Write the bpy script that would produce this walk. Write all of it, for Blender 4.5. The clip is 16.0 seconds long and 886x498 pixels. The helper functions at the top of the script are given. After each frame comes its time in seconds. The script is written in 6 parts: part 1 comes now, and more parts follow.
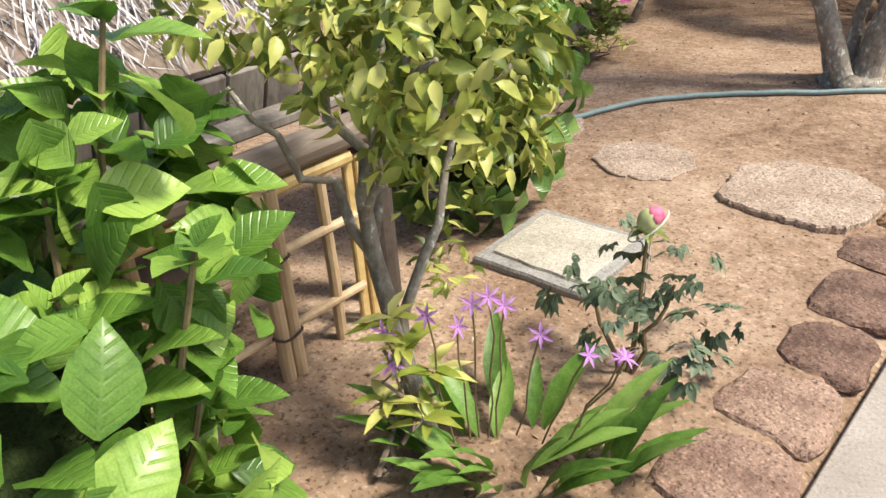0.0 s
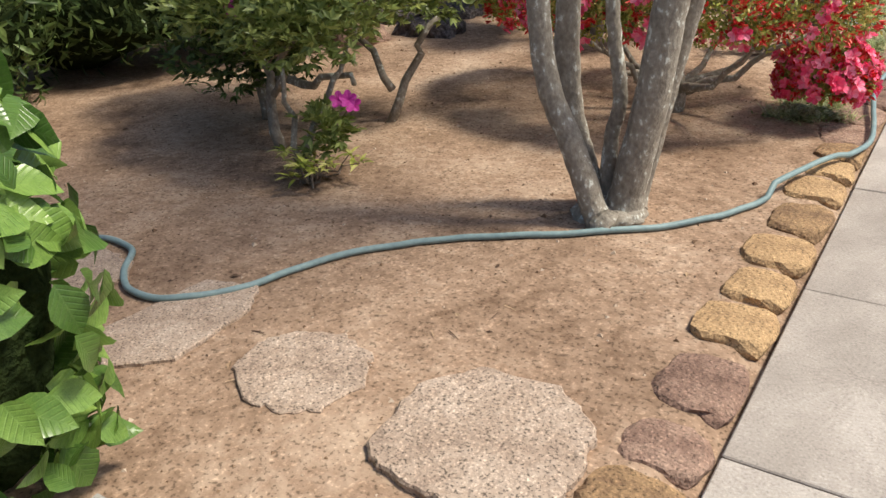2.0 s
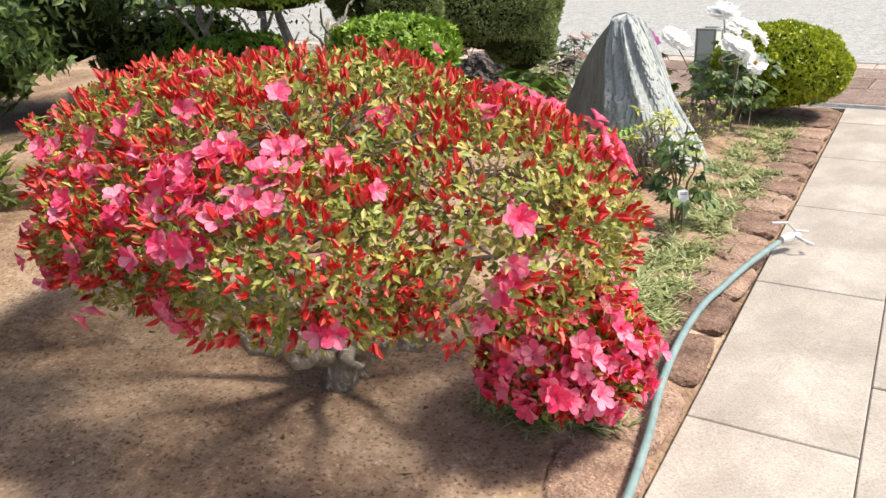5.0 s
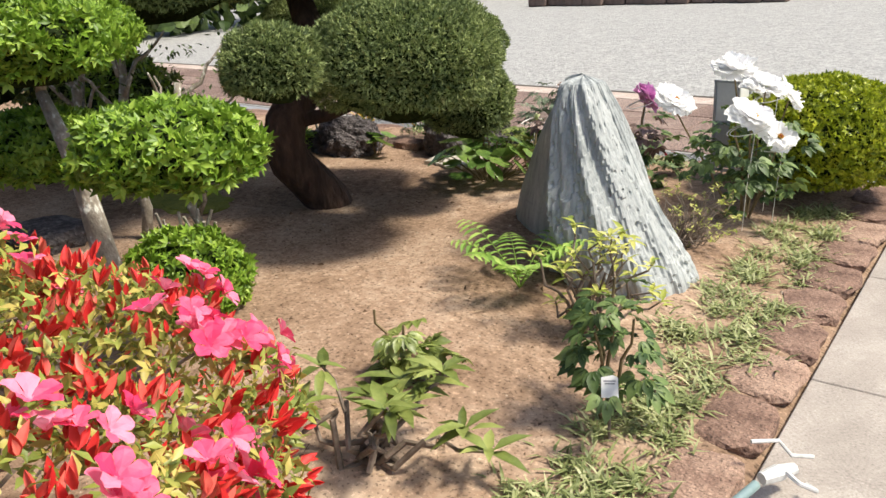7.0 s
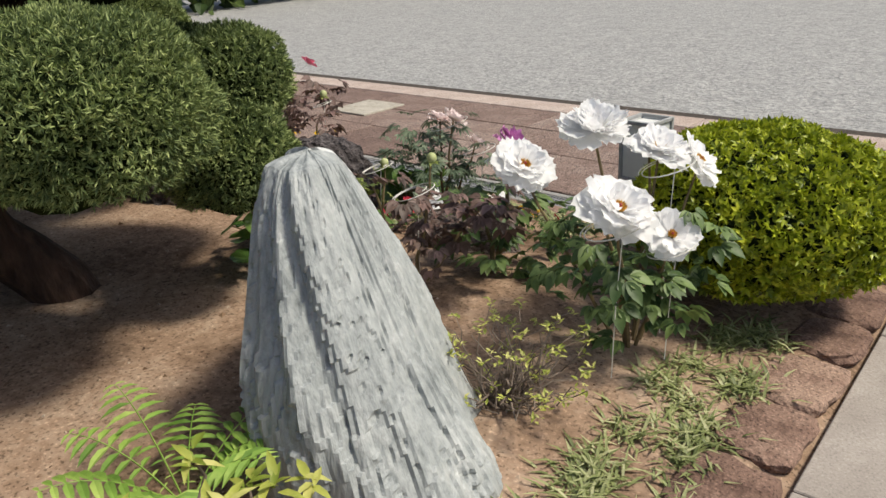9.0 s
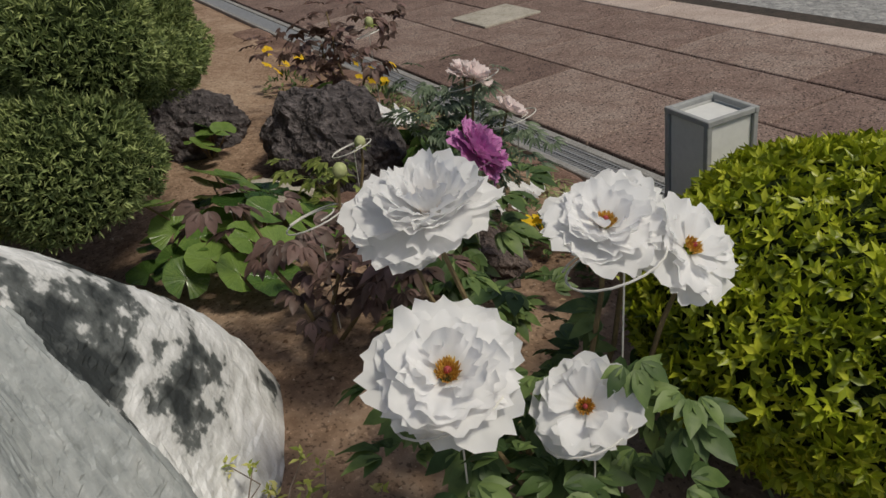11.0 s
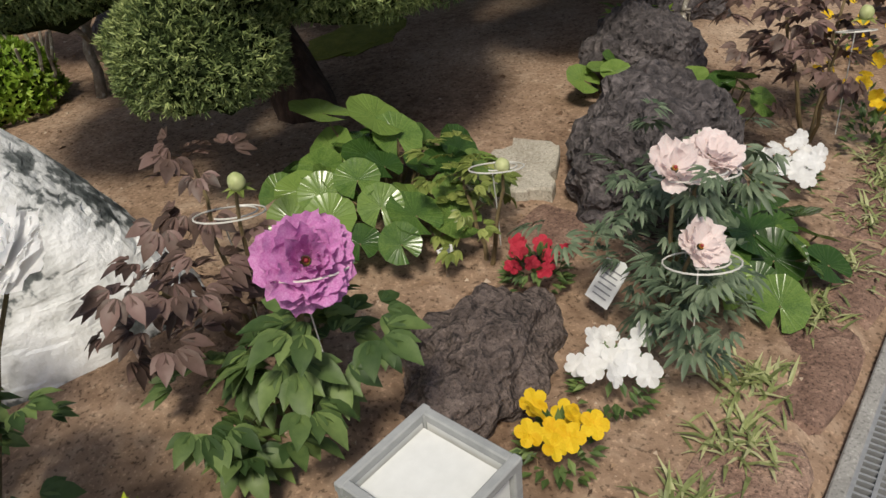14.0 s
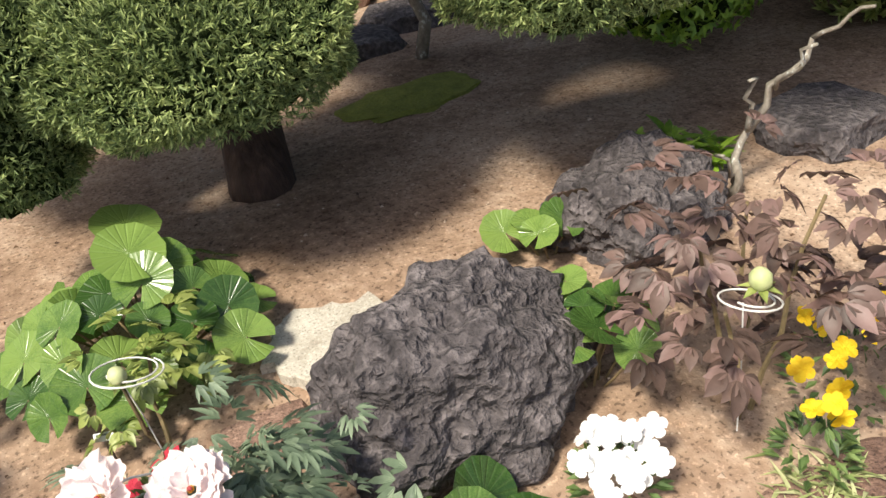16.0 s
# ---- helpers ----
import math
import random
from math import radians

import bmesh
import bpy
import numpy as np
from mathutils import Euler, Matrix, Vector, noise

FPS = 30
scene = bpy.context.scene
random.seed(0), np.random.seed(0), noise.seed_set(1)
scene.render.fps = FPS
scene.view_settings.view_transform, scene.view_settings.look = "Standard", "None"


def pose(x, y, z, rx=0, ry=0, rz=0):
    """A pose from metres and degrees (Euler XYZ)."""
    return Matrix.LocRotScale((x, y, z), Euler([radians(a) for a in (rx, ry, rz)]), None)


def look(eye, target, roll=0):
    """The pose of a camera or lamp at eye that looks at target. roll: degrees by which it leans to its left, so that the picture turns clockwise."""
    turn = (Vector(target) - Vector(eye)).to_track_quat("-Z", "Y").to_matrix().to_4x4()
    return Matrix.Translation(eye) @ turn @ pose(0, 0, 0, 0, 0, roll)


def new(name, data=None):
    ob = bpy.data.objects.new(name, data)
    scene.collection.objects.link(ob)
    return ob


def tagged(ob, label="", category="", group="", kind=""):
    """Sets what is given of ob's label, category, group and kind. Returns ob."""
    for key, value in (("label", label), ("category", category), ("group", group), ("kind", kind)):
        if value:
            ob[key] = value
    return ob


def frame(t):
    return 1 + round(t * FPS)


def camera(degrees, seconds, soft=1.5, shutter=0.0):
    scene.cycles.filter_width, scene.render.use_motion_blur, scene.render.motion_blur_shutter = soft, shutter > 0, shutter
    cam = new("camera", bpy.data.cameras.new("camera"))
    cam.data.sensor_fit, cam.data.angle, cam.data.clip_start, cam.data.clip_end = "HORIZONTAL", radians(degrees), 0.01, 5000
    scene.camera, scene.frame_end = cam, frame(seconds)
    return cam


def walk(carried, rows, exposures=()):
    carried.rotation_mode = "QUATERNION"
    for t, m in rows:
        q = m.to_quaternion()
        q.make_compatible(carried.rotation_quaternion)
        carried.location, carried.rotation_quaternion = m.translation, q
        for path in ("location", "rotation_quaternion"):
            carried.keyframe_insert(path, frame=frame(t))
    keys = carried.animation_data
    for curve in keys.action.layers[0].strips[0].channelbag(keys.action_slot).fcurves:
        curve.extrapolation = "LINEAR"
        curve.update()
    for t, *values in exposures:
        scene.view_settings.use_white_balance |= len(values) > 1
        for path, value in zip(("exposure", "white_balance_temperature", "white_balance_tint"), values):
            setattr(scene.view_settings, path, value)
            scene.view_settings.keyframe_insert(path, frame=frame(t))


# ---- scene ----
cam = camera(58.9, 16.0)
PATH = [
    (0, (-0.052, -0.101, 1.321), (-1.262, 1.18, 0.376), -4.2),
    (0.5, (-0.006, 0.199, 1.298), (-1.197, 1.479, 0.326), -4.1),
    (1, (-0.035, 0.541, 1.315), (-1.253, 1.797, 0.347), -5.0),
    (1.5, (-0.017, 0.947, 1.341), (-1.172, 2.282, 0.402), -6.0),
    (2, (-0.017, 1.367, 1.368), (-1.05, 2.84, 0.493), -3.5),
    (2.5, (0.036, 1.791, 1.379), (-0.852, 3.401, 0.592), -2.1),
    (3, (0.062, 2.157, 1.381), (-0.777, 3.82, 0.654), -0.9),
    (3.2, (0.044, 2.319, 1.381), (-0.796, 3.988, 0.666), -0.5),
    (5.3, (0.162, 4.231, 1.445), (-0.861, 5.778, 0.696), -3.3),
    (5.5, (0.209, 4.39, 1.459), (-0.845, 5.913, 0.705), -3.1),
    (6, (0.202, 4.817, 1.43), (-0.86, 6.354, 0.716), -2.6),
    (6.5, (0.164, 5.24, 1.456), (-0.942, 6.747, 0.746), -3.0),
    (7, (0.123, 5.696, 1.456), (-1.027, 7.177, 0.76), -3.8),
    (7.5, (0.116, 6.164, 1.441), (-1.035, 7.637, 0.73), -3.9),
    (8, (0.094, 6.611, 1.465), (-1.093, 8.047, 0.738), -3.8),
    (8.5, (0.092, 7.09, 1.449), (-1.059, 8.552, 0.717), -3.3),
    (9, (0.06, 7.532, 1.429), (-1.138, 8.951, 0.688), -3.8),
    (9.5, (0.033, 7.997, 1.395), (-1.251, 9.332, 0.641), -4.3),
    (9.7, (0.019, 8.182, 1.383), (-1.293, 9.479, 0.611), -5.0),
    (11.8, (-0.152, 9.631, 1.408), (-1.804, 10.006, 0.344), -8.2),
    (12, (-0.169, 9.802, 1.382), (-1.845, 10.022, 0.312), -7.2),
    (12.5, (-0.264, 10.153, 1.41), (-1.937, 10.037, 0.321), -8.7),
    (13, (-0.427, 10.509, 1.432), (-2.062, 10.114, 0.349), -7.5),
    (13.5, (-0.582, 10.815, 1.421), (-2.106, 10.095, 0.345), -7.0),
    (14, (-0.864, 11.064, 1.399), (-2.238, 10.101, 0.31), -6.1),
    (14.5, (-1.213, 11.314, 1.429), (-2.394, 10.14, 0.322), -6.5),
    (15, (-1.652, 11.436, 1.437), (-2.62, 10.064, 0.35), -7.1),
    (15.5, (-2.147, 11.565, 1.463), (-2.961, 10.09, 0.386), -9.2),
    (16, (-2.598, 11.677, 1.477), (-3.294, 10.133, 0.414), -8.7),
]
walk(cam, [(t, look(e, g, r)) for t, e, g, r in PATH],
     exposures=[(0, 0.7), (1.0, 0.55), (1.5, 0.36), (2.5, 0.58), (5.5, 0.82), (6, 0.8), (7.0, 0.68), (8.0, 0.42), (9.0, 0.05), (9.7, -0.1), (11.8, -1.08), (12.5, -1.06), (13, -0.8), (14, -0.3), (14.5, -0.02), (15.0, 0.2), (15.5, 0.46), (16, 0.8)])

# ---- world, sun, exposure ----
SUN_AZ, SUN_EL = radians(62), radians(56)   # bearing of the sun from +y towards +x
world = bpy.data.worlds.new("sky")
scene.world = world
world.use_nodes = True
wn = world.node_tree.nodes
sky = wn.new("ShaderNodeTexSky")
sky.sky_type, sky.sun_disc = "NISHITA", False
sky.sun_elevation, sky.sun_rotation = SUN_EL, SUN_AZ
sky.air_density, sky.dust_density, sky.ozone_density = 1.0, 3.0, 1.0
wn["Background"].inputs[1].default_value = 0.108
world.node_tree.links.new(sky.outputs[0], wn["Background"].inputs[0])
sun = new("sun", bpy.data.lights.new("sun", "SUN"))
sun.data.energy, sun.data.angle, sun.data.color = 3.5, radians(10), (1.0, 0.94, 0.8)
sun.matrix_world = look((0, 0, 0), (-math.sin(SUN_AZ) * math.cos(SUN_EL), -math.cos(SUN_AZ) * math.cos(SUN_EL), -math.sin(SUN_EL)))

rng = np.random.default_rng(7)


# ---- materials ----
def material(name, stops, scale=8.0, rough=0.8, bump=0.3, bump_scale=60.0, island=0.0, obj=0.0, detail=0.0, through_light=0.0, metal=0.0, stretch=(1, 1, 1), spec=0.4, bump_dist=0.01, grit=0.0, grit_scale=130.0, veins=""):
    """A procedural surface: colour from two noises through a ramp of stops, varied piece by piece, with relief."""
    m = bpy.data.materials.new(name)
    m.use_nodes = True
    n, link = m.node_tree.nodes, m.node_tree.links.new
    bsdf = n["Principled BSDF"]
    co = n.new("ShaderNodeTexCoord")
    mp = n.new("ShaderNodeMapping")
    mp.inputs["Scale"].default_value = stretch
    link(co.outputs["Object"], mp.inputs[0])
    a = n.new("ShaderNodeTexNoise")
    a.inputs["Scale"].default_value, a.inputs["Detail"].default_value, a.inputs["Roughness"].default_value = scale, 6, 0.65
    b = n.new("ShaderNodeTexNoise")
    b.inputs["Scale"].default_value, b.inputs["Detail"].default_value = bump_scale, 4
    for x in (a, b):
        link(mp.outputs[0], x.inputs["Vector"])
    mix = n.new("ShaderNodeMix")
    mix.data_type = "FLOAT"
    mix.inputs[0].default_value = 0.3 + detail
    link(a.outputs[0], mix.inputs[2])
    link(b.outputs[0], mix.inputs[3])
    value = mix.outputs[0]
    for socket, amount in (("island", island), ("obj", obj)):
        if not amount:
            continue
        src = n.new("ShaderNodeNewGeometry").outputs["Random Per Island"] if socket == "island" else n.new("ShaderNodeObjectInfo").outputs["Random"]
        k = n.new("ShaderNodeMath")
        k.operation = "MULTIPLY_ADD"
        link(src, k.inputs[0])
        k.inputs[1].default_value = amount
        sub = n.new("ShaderNodeMath")
        sub.operation = "ADD"
        sub.inputs[1].default_value = -amount / 2
        link(value, k.inputs[2])
        link(k.outputs[0], sub.inputs[0])
        value = sub.outputs[0]
    ramp = n.new("ShaderNodeValToRGB")
    while len(ramp.color_ramp.elements) < len(stops):
        ramp.color_ramp.elements.new(0.5)
    for el, (pos, col) in zip(ramp.color_ramp.elements, stops):
        el.position, el.color = pos, (*col, 1)
    link(value, ramp.inputs[0])
    colour = ramp.outputs[0]
    if grit:
        c = n.new("ShaderNodeTexNoise")
        c.inputs["Scale"].default_value, c.inputs["Detail"].default_value = grit_scale, 2
        link(co.outputs["Object"], c.inputs["Vector"])
        gr = n.new("ShaderNodeValToRGB")
        while len(gr.color_ramp.elements) < 4:
            gr.color_ramp.elements.new(0.5)
        for el, (pos, g) in zip(gr.color_ramp.elements, ((0.34, 0.5 - 0.5 * grit), (0.42, 0.5), (0.6, 0.5), (0.7, 0.5 + 0.5 * grit))):
            el.position, el.color = pos, (g, g, g, 1)
        link(c.outputs[0], gr.inputs[0])
        mul = n.new("ShaderNodeMix")
        mul.data_type, mul.blend_type = "RGBA", "OVERLAY"
        mul.inputs[0].default_value = 1.0
        link(ramp.outputs[0], mul.inputs[6])
        link(gr.outputs[0], mul.inputs[7])
        colour = mul.outputs[2]
    link(colour, bsdf.inputs["Base Color"])
    bsdf.inputs["Roughness"].default_value = rough
    bsdf.inputs["Metallic"].default_value = metal
    bsdf.inputs["Specular IOR Level"].default_value = spec
    if veins:
        sep = n.new("ShaderNodeSeparateXYZ")
        link(co.outputs["Object"], sep.inputs[0])

        def calc(op, a, b=0.0):
            k = n.new("ShaderNodeMath")
            k.operation = op
            for i, x in enumerate((a, b)):
                if isinstance(x, (int, float)):
                    k.inputs[i].default_value = x
                else:
                    link(x, k.inputs[i])
            return k.outputs[0]
        side = calc("ABSOLUTE", sep.outputs[0])
        if veins == "radial":
            wave = calc("SINE", calc("MULTIPLY", calc("ARCTAN2", sep.outputs[0], calc("ADD", sep.outputs[1], -0.06)), 11.0))
            rib = calc("POWER", calc("ABSOLUTE", wave), 14.0)
        else:
            wave = calc("SINE", calc("MULTIPLY", calc("SUBTRACT", sep.outputs[1], calc("MULTIPLY", side, 0.9)), 24.0))
            rib = calc("MAXIMUM", calc("POWER", calc("ABSOLUTE", wave), 18.0), calc("LESS_THAN", side, 0.014))
        pale = n.new("ShaderNodeMix")
        pale.data_type = "RGBA"
        link(calc("MULTIPLY", rib, 0.045), pale.inputs[0])
        link(colour, pale.inputs[6])
        pale.inputs[7].default_value = (0.5, 0.6, 0.28, 1)
        colour = pale.outputs[2]
        link(colour, bsdf.inputs["Base Color"])
        vb = n.new("ShaderNodeBump")
        vb.inputs["Strength"].default_value, vb.inputs["Distance"].default_value = 0.35, 0.004
        vb.invert = True
        link(rib, vb.inputs["Height"])
        link(vb.outputs[0], bsdf.inputs["Normal"])
    elif bump:
        bp = n.new("ShaderNodeBump")
        bp.inputs["Strength"].default_value, bp.inputs["Distance"].default_value = bump, bump_dist
        link(b.outputs[0], bp.inputs["Height"])
        link(bp.outputs[0], bsdf.inputs["Normal"])
    if through_light:
        tr = n.new("ShaderNodeBsdfTranslucent")
        link(colour, tr.inputs[0])
        sh = n.new("ShaderNodeMixShader")
        sh.inputs[0].default_value = through_light
        link(bsdf.outputs[0], sh.inputs[1])
        link(tr.outputs[0], sh.inputs[2])
        link(sh.outputs[0], n["Material Output"].inputs[0])
    return m


def greens(name, dark, mid, light, rough=0.45, tl=0.25, island=0.5, obj=0.0, bump=0.15, scale=6.0, bump_scale=40.0, veins=""):
    return material(name, [(0.25, dark), (0.5, mid), (0.75, light)], scale=scale, rough=rough, island=island, obj=obj, through_light=tl, bump=bump, bump_scale=bump_scale, veins=veins)


SOIL = material("dry soil", [(0.27, (0.09, 0.054, 0.034)), (0.39, (0.2, 0.13, 0.087)), (0.5, (0.31, 0.211, 0.146)), (0.68, (0.48, 0.36, 0.265))], scale=1.4, rough=0.97, bump=0.55, bump_scale=24, detail=0.02, bump_dist=0.02, spec=0.05, grit=0.5, grit_scale=75)
CLOD = material("soil crumbs", [(0.3, (0.14, 0.085, 0.055)), (0.5, (0.3, 0.2, 0.13)), (0.72, (0.5, 0.4, 0.31))], scale=5, rough=0.95, island=0.6, bump=0.4, spec=0.1)
GRAVEL = material("grey gravel", [(0.34, (0.22, 0.218, 0.212)), (0.5, (0.34, 0.335, 0.322)), (0.64, (0.47, 0.46, 0.44))], scale=7, rough=0.9, bump=1.0, bump_scale=26, detail=0.35, bump_dist=0.03)
CONCRETE = material("weathered concrete", [(0.3, (0.24, 0.205, 0.175)), (0.5, (0.37, 0.325, 0.285)), (0.72, (0.55, 0.5, 0.45))], scale=1.9, rough=0.72, bump=0.25, bump_scale=140, obj=0.12, detail=-0.05, spec=0.4, grit=0.22)
JOINT = material("joint dirt", [(0.3, (0.03, 0.025, 0.02)), (0.7, (0.09, 0.07, 0.055))], scale=20, rough=0.95)
TILE = material("brown washed tile", [(0.3, (0.12, 0.075, 0.06)), (0.5, (0.23, 0.155, 0.125)), (0.72, (0.4, 0.32, 0.27))], scale=5, rough=0.8, bump=0.5, bump_scale=160, obj=0.18, detail=0.25, grit=1.0, grit_scale=95)
BORDER = material("pale paving border", [(0.3, (0.36, 0.27, 0.22)), (0.7, (0.56, 0.46, 0.4))], scale=6, rough=0.85, bump=0.4, bump_scale=130, obj=0.1, grit=0.5)
KERB = material("red brown kerb stone", [(0.3, (0.11, 0.062, 0.045)), (0.5, (0.225, 0.138, 0.102)), (0.72, (0.37, 0.25, 0.185))], scale=7, rough=0.9, bump=0.7, bump_scale=50, obj=0.25, bump_dist=0.02, grit=0.6)
OCHRE = material("ochre kerb stone", [(0.28, (0.17, 0.1, 0.055)), (0.5, (0.34, 0.215, 0.11)), (0.75, (0.5, 0.33, 0.17))], scale=7, rough=0.9, bump=0.7, bump_scale=50, obj=0.3, bump_dist=0.02, grit=0.6)
FLAT = material("stepping stone", [(0.3, (0.2, 0.14, 0.105)), (0.5, (0.36, 0.27, 0.205)), (0.72, (0.5, 0.4, 0.32))], scale=5, rough=0.9, bump=0.8, bump_scale=45, obj=0.1, bump_dist=0.015, grit=0.7)
PALE = material("pale slab", [(0.3, (0.3, 0.26, 0.2)), (0.5, (0.45, 0.41, 0.34)), (0.72, (0.58, 0.54, 0.46))], scale=7, rough=0.85, bump=0.5, bump_scale=60, grit=0.4)
LAVABROWN = material("brown grey lava rock", [(0.3, (0.05, 0.038, 0.034)), (0.5, (0.12, 0.092, 0.082)), (0.75, (0.23, 0.18, 0.16))], scale=9, rough=0.95, bump=1.0, bump_scale=38, detail=0.2, bump_dist=0.04, grit=0.5)
LAVA = material("dark lava rock", [(0.3, (0.028, 0.024, 0.024)), (0.5, (0.09, 0.077, 0.077)), (0.72, (0.25, 0.215, 0.21))], scale=9, rough=0.95, bump=1.0, bump_scale=38, detail=0.2, bump_dist=0.05)
SCHIST = material("blue grey schist", [(0.27, (0.08, 0.09, 0.092)), (0.37, (0.25, 0.27, 0.268)), (0.5, (0.355, 0.375, 0.37)), (0.62, (0.45, 0.465, 0.455)), (0.74, (0.72, 0.73, 0.71))], scale=1.7, rough=0.6, bump=0.3, bump_scale=9, stretch=(5.5, 5.5, 0.8), detail=0.1, bump_dist=0.03, grit=0.12, grit_scale=60)
QUARTZ = material("white quartz flank", [(0.44, (0.035, 0.04, 0.04)), (0.495, (0.14, 0.15, 0.145)), (0.515, (0.6, 0.6, 0.58)), (0.61, (0.88, 0.88, 0.87))], scale=2.4, rough=0.7, bump=0.7, bump_scale=22, detail=-0.1, bump_dist=0.02)
BARK = material("grey lichened bark", [(0.3, (0.14, 0.115, 0.09)), (0.5, (0.27, 0.235, 0.19)), (0.575, (0.34, 0.31, 0.26)), (0.6, (0.58, 0.58, 0.52)), (0.7, (0.68, 0.68, 0.62))], scale=26, rough=0.9, bump=0.7, bump_scale=60, stretch=(1, 1, 0.7), detail=0.1)
DARKBARK = material("dark juniper bark", [(0.3, (0.02, 0.012, 0.009)), (0.5, (0.06, 0.036, 0.026)), (0.75, (0.15, 0.09, 0.065))], scale=10, rough=0.95, bump=1.0, bump_scale=30, stretch=(1, 1, 0.3), bump_dist=0.03)
TWIG = material("grey brown twig", [(0.3, (0.1, 0.07, 0.05)), (0.7, (0.3, 0.24, 0.19))], scale=20, rough=0.9, bump=0.4)
STEM = material("brown green stem", [(0.3, (0.1, 0.075, 0.035)), (0.7, (0.27, 0.2, 0.1))], scale=20, rough=0.8, bump=0.2)
BAMBOO = material("dry tan bamboo", [(0.3, (0.3, 0.2, 0.11)), (0.55, (0.52, 0.38, 0.23)), (0.75, (0.66, 0.52, 0.34))], scale=9, rough=0.55, bump=0.2, obj=0.2, stretch=(1, 1, 0.3))
SPLIT = material("yellow split bamboo", [(0.3, (0.42, 0.28, 0.1)), (0.7, (0.66, 0.5, 0.24))], scale=9, rough=0.5, bump=0.2, obj=0.2)
PLANK = material("weathered grey plank", [(0.3, (0.13, 0.11, 0.095)), (0.5, (0.27, 0.24, 0.21)), (0.72, (0.44, 0.41, 0.375))], scale=8, rough=0.9, bump=0.6, obj=0.2, stretch=(1, 1, 0.15), bump_scale=40)
LOG = material("weathered brown log", [(0.3, (0.1, 0.075, 0.06)), (0.5, (0.22, 0.175, 0.14)), (0.75, (0.42, 0.37, 0.32))], scale=7, rough=0.9, bump=0.6, stretch=(1, 0.15, 1), bump_scale=40)
THATCH = material("grey brushwood", [(0.25, (0.17, 0.145, 0.14)), (0.5, (0.4, 0.37, 0.37)), (0.78, (0.72, 0.7, 0.7))], scale=8, rough=0.9, island=0.7, bump=0.0)
HOSE = material("grey blue hose", [(0.3, (0.13, 0.2, 0.21)), (0.7, (0.25, 0.34, 0.34))], scale=12, rough=0.5, bump=0.15)
WHITEPLASTIC = material("dirty white plastic", [(0.3, (0.5, 0.5, 0.48)), (0.7, (0.78, 0.78, 0.76))], scale=15, rough=0.5, bump=0.1)
STEEL = material("galvanised steel", [(0.3, (0.27, 0.27, 0.27)), (0.7, (0.46, 0.46, 0.46))], scale=25, rough=0.5, metal=0.4, bump=0.1)
STRIP = material("drain concrete", [(0.3, (0.2, 0.19, 0.175)), (0.7, (0.4, 0.385, 0.36))], scale=9, rough=0.85, bump=0.4, grit=0.4)
GREYWOOD = material("grey painted wood", [(0.3, (0.28, 0.285, 0.28)), (0.7, (0.43, 0.435, 0.425))], scale=14, rough=0.6, bump=0.2)
PAPER = material("white lantern panel", [(0.3, (0.66, 0.66, 0.63)), (0.7, (0.8, 0.8, 0.77))], scale=5, rough=0.6, bump=0.05)
WIRE = material("white coated wire", [(0.3, (0.62, 0.6, 0.55)), (0.7, (0.78, 0.76, 0.7))], scale=30, rough=0.4, bump=0)
TAG = material("white plastic tag", [(0.3, (0.68, 0.68, 0.68)), (0.7, (0.82, 0.82, 0.82))], scale=10, rough=0.45, bump=0)
INK = material("faded grey ink", [(0.3, (0.2, 0.2, 0.22)), (0.7, (0.32, 0.32, 0.34))], scale=10, rough=0.7, bump=0)
DARKWALL = material("dark timber", [(0.3, (0.03, 0.022, 0.018)), (0.7, (0.1, 0.075, 0.06))], scale=6, rough=0.9)
EARTHBANK = material("brown stone edging", [(0.3, (0.12, 0.08, 0.065)), (0.7, (0.27, 0.19, 0.155))], scale=6, rough=0.9, obj=0.2)

L_HYD = greens("hydrangea leaf", (0.06, 0.14, 0.02), (0.16, 0.3, 0.045), (0.36, 0.52, 0.1), rough=0.3, obj=0.5, island=0.0, scale=2.0, veins="pinnate")
L_BIG = greens("broad dark leaf", (0.05, 0.11, 0.022), (0.12, 0.22, 0.045), (0.26, 0.4, 0.09), rough=0.28, obj=0.45, island=0.0, scale=2.0, veins="pinnate")
L_YEL = greens("yellow green drooping leaf", (0.12, 0.16, 0.025), (0.29, 0.33, 0.055), (0.55, 0.55, 0.16), rough=0.4, island=0.8)
L_ORCHID = greens("strap leaf", (0.07, 0.15, 0.025), (0.15, 0.29, 0.05), (0.27, 0.42, 0.1), rough=0.4, obj=0.4, island=0.0)
L_PEONY = greens("peony leaf", (0.045, 0.085, 0.025), (0.105, 0.165, 0.05), (0.21, 0.29, 0.09), rough=0.5)
L_GREYPEONY = greens("grey green peony leaf", (0.075, 0.11, 0.065), (0.14, 0.19, 0.115), (0.24, 0.3, 0.19), rough=0.5)
L_MAROON = greens("maroon peony leaf", (0.07, 0.045, 0.035), (0.155, 0.1, 0.08), (0.27, 0.17, 0.15), rough=0.5)
L_AZ = greens("azalea leaf", (0.15, 0.19, 0.035), (0.33, 0.36, 0.07), (0.58, 0.46, 0.13), rough=0.45)
L_PAD = greens("clipped bright leaf", (0.09, 0.17, 0.015), (0.2, 0.33, 0.03), (0.36, 0.5, 0.07), rough=0.45)
L_HEDGE = greens("hedge leaf", (0.15, 0.2, 0.01), (0.35, 0.41, 0.022), (0.58, 0.6, 0.05), rough=0.38)
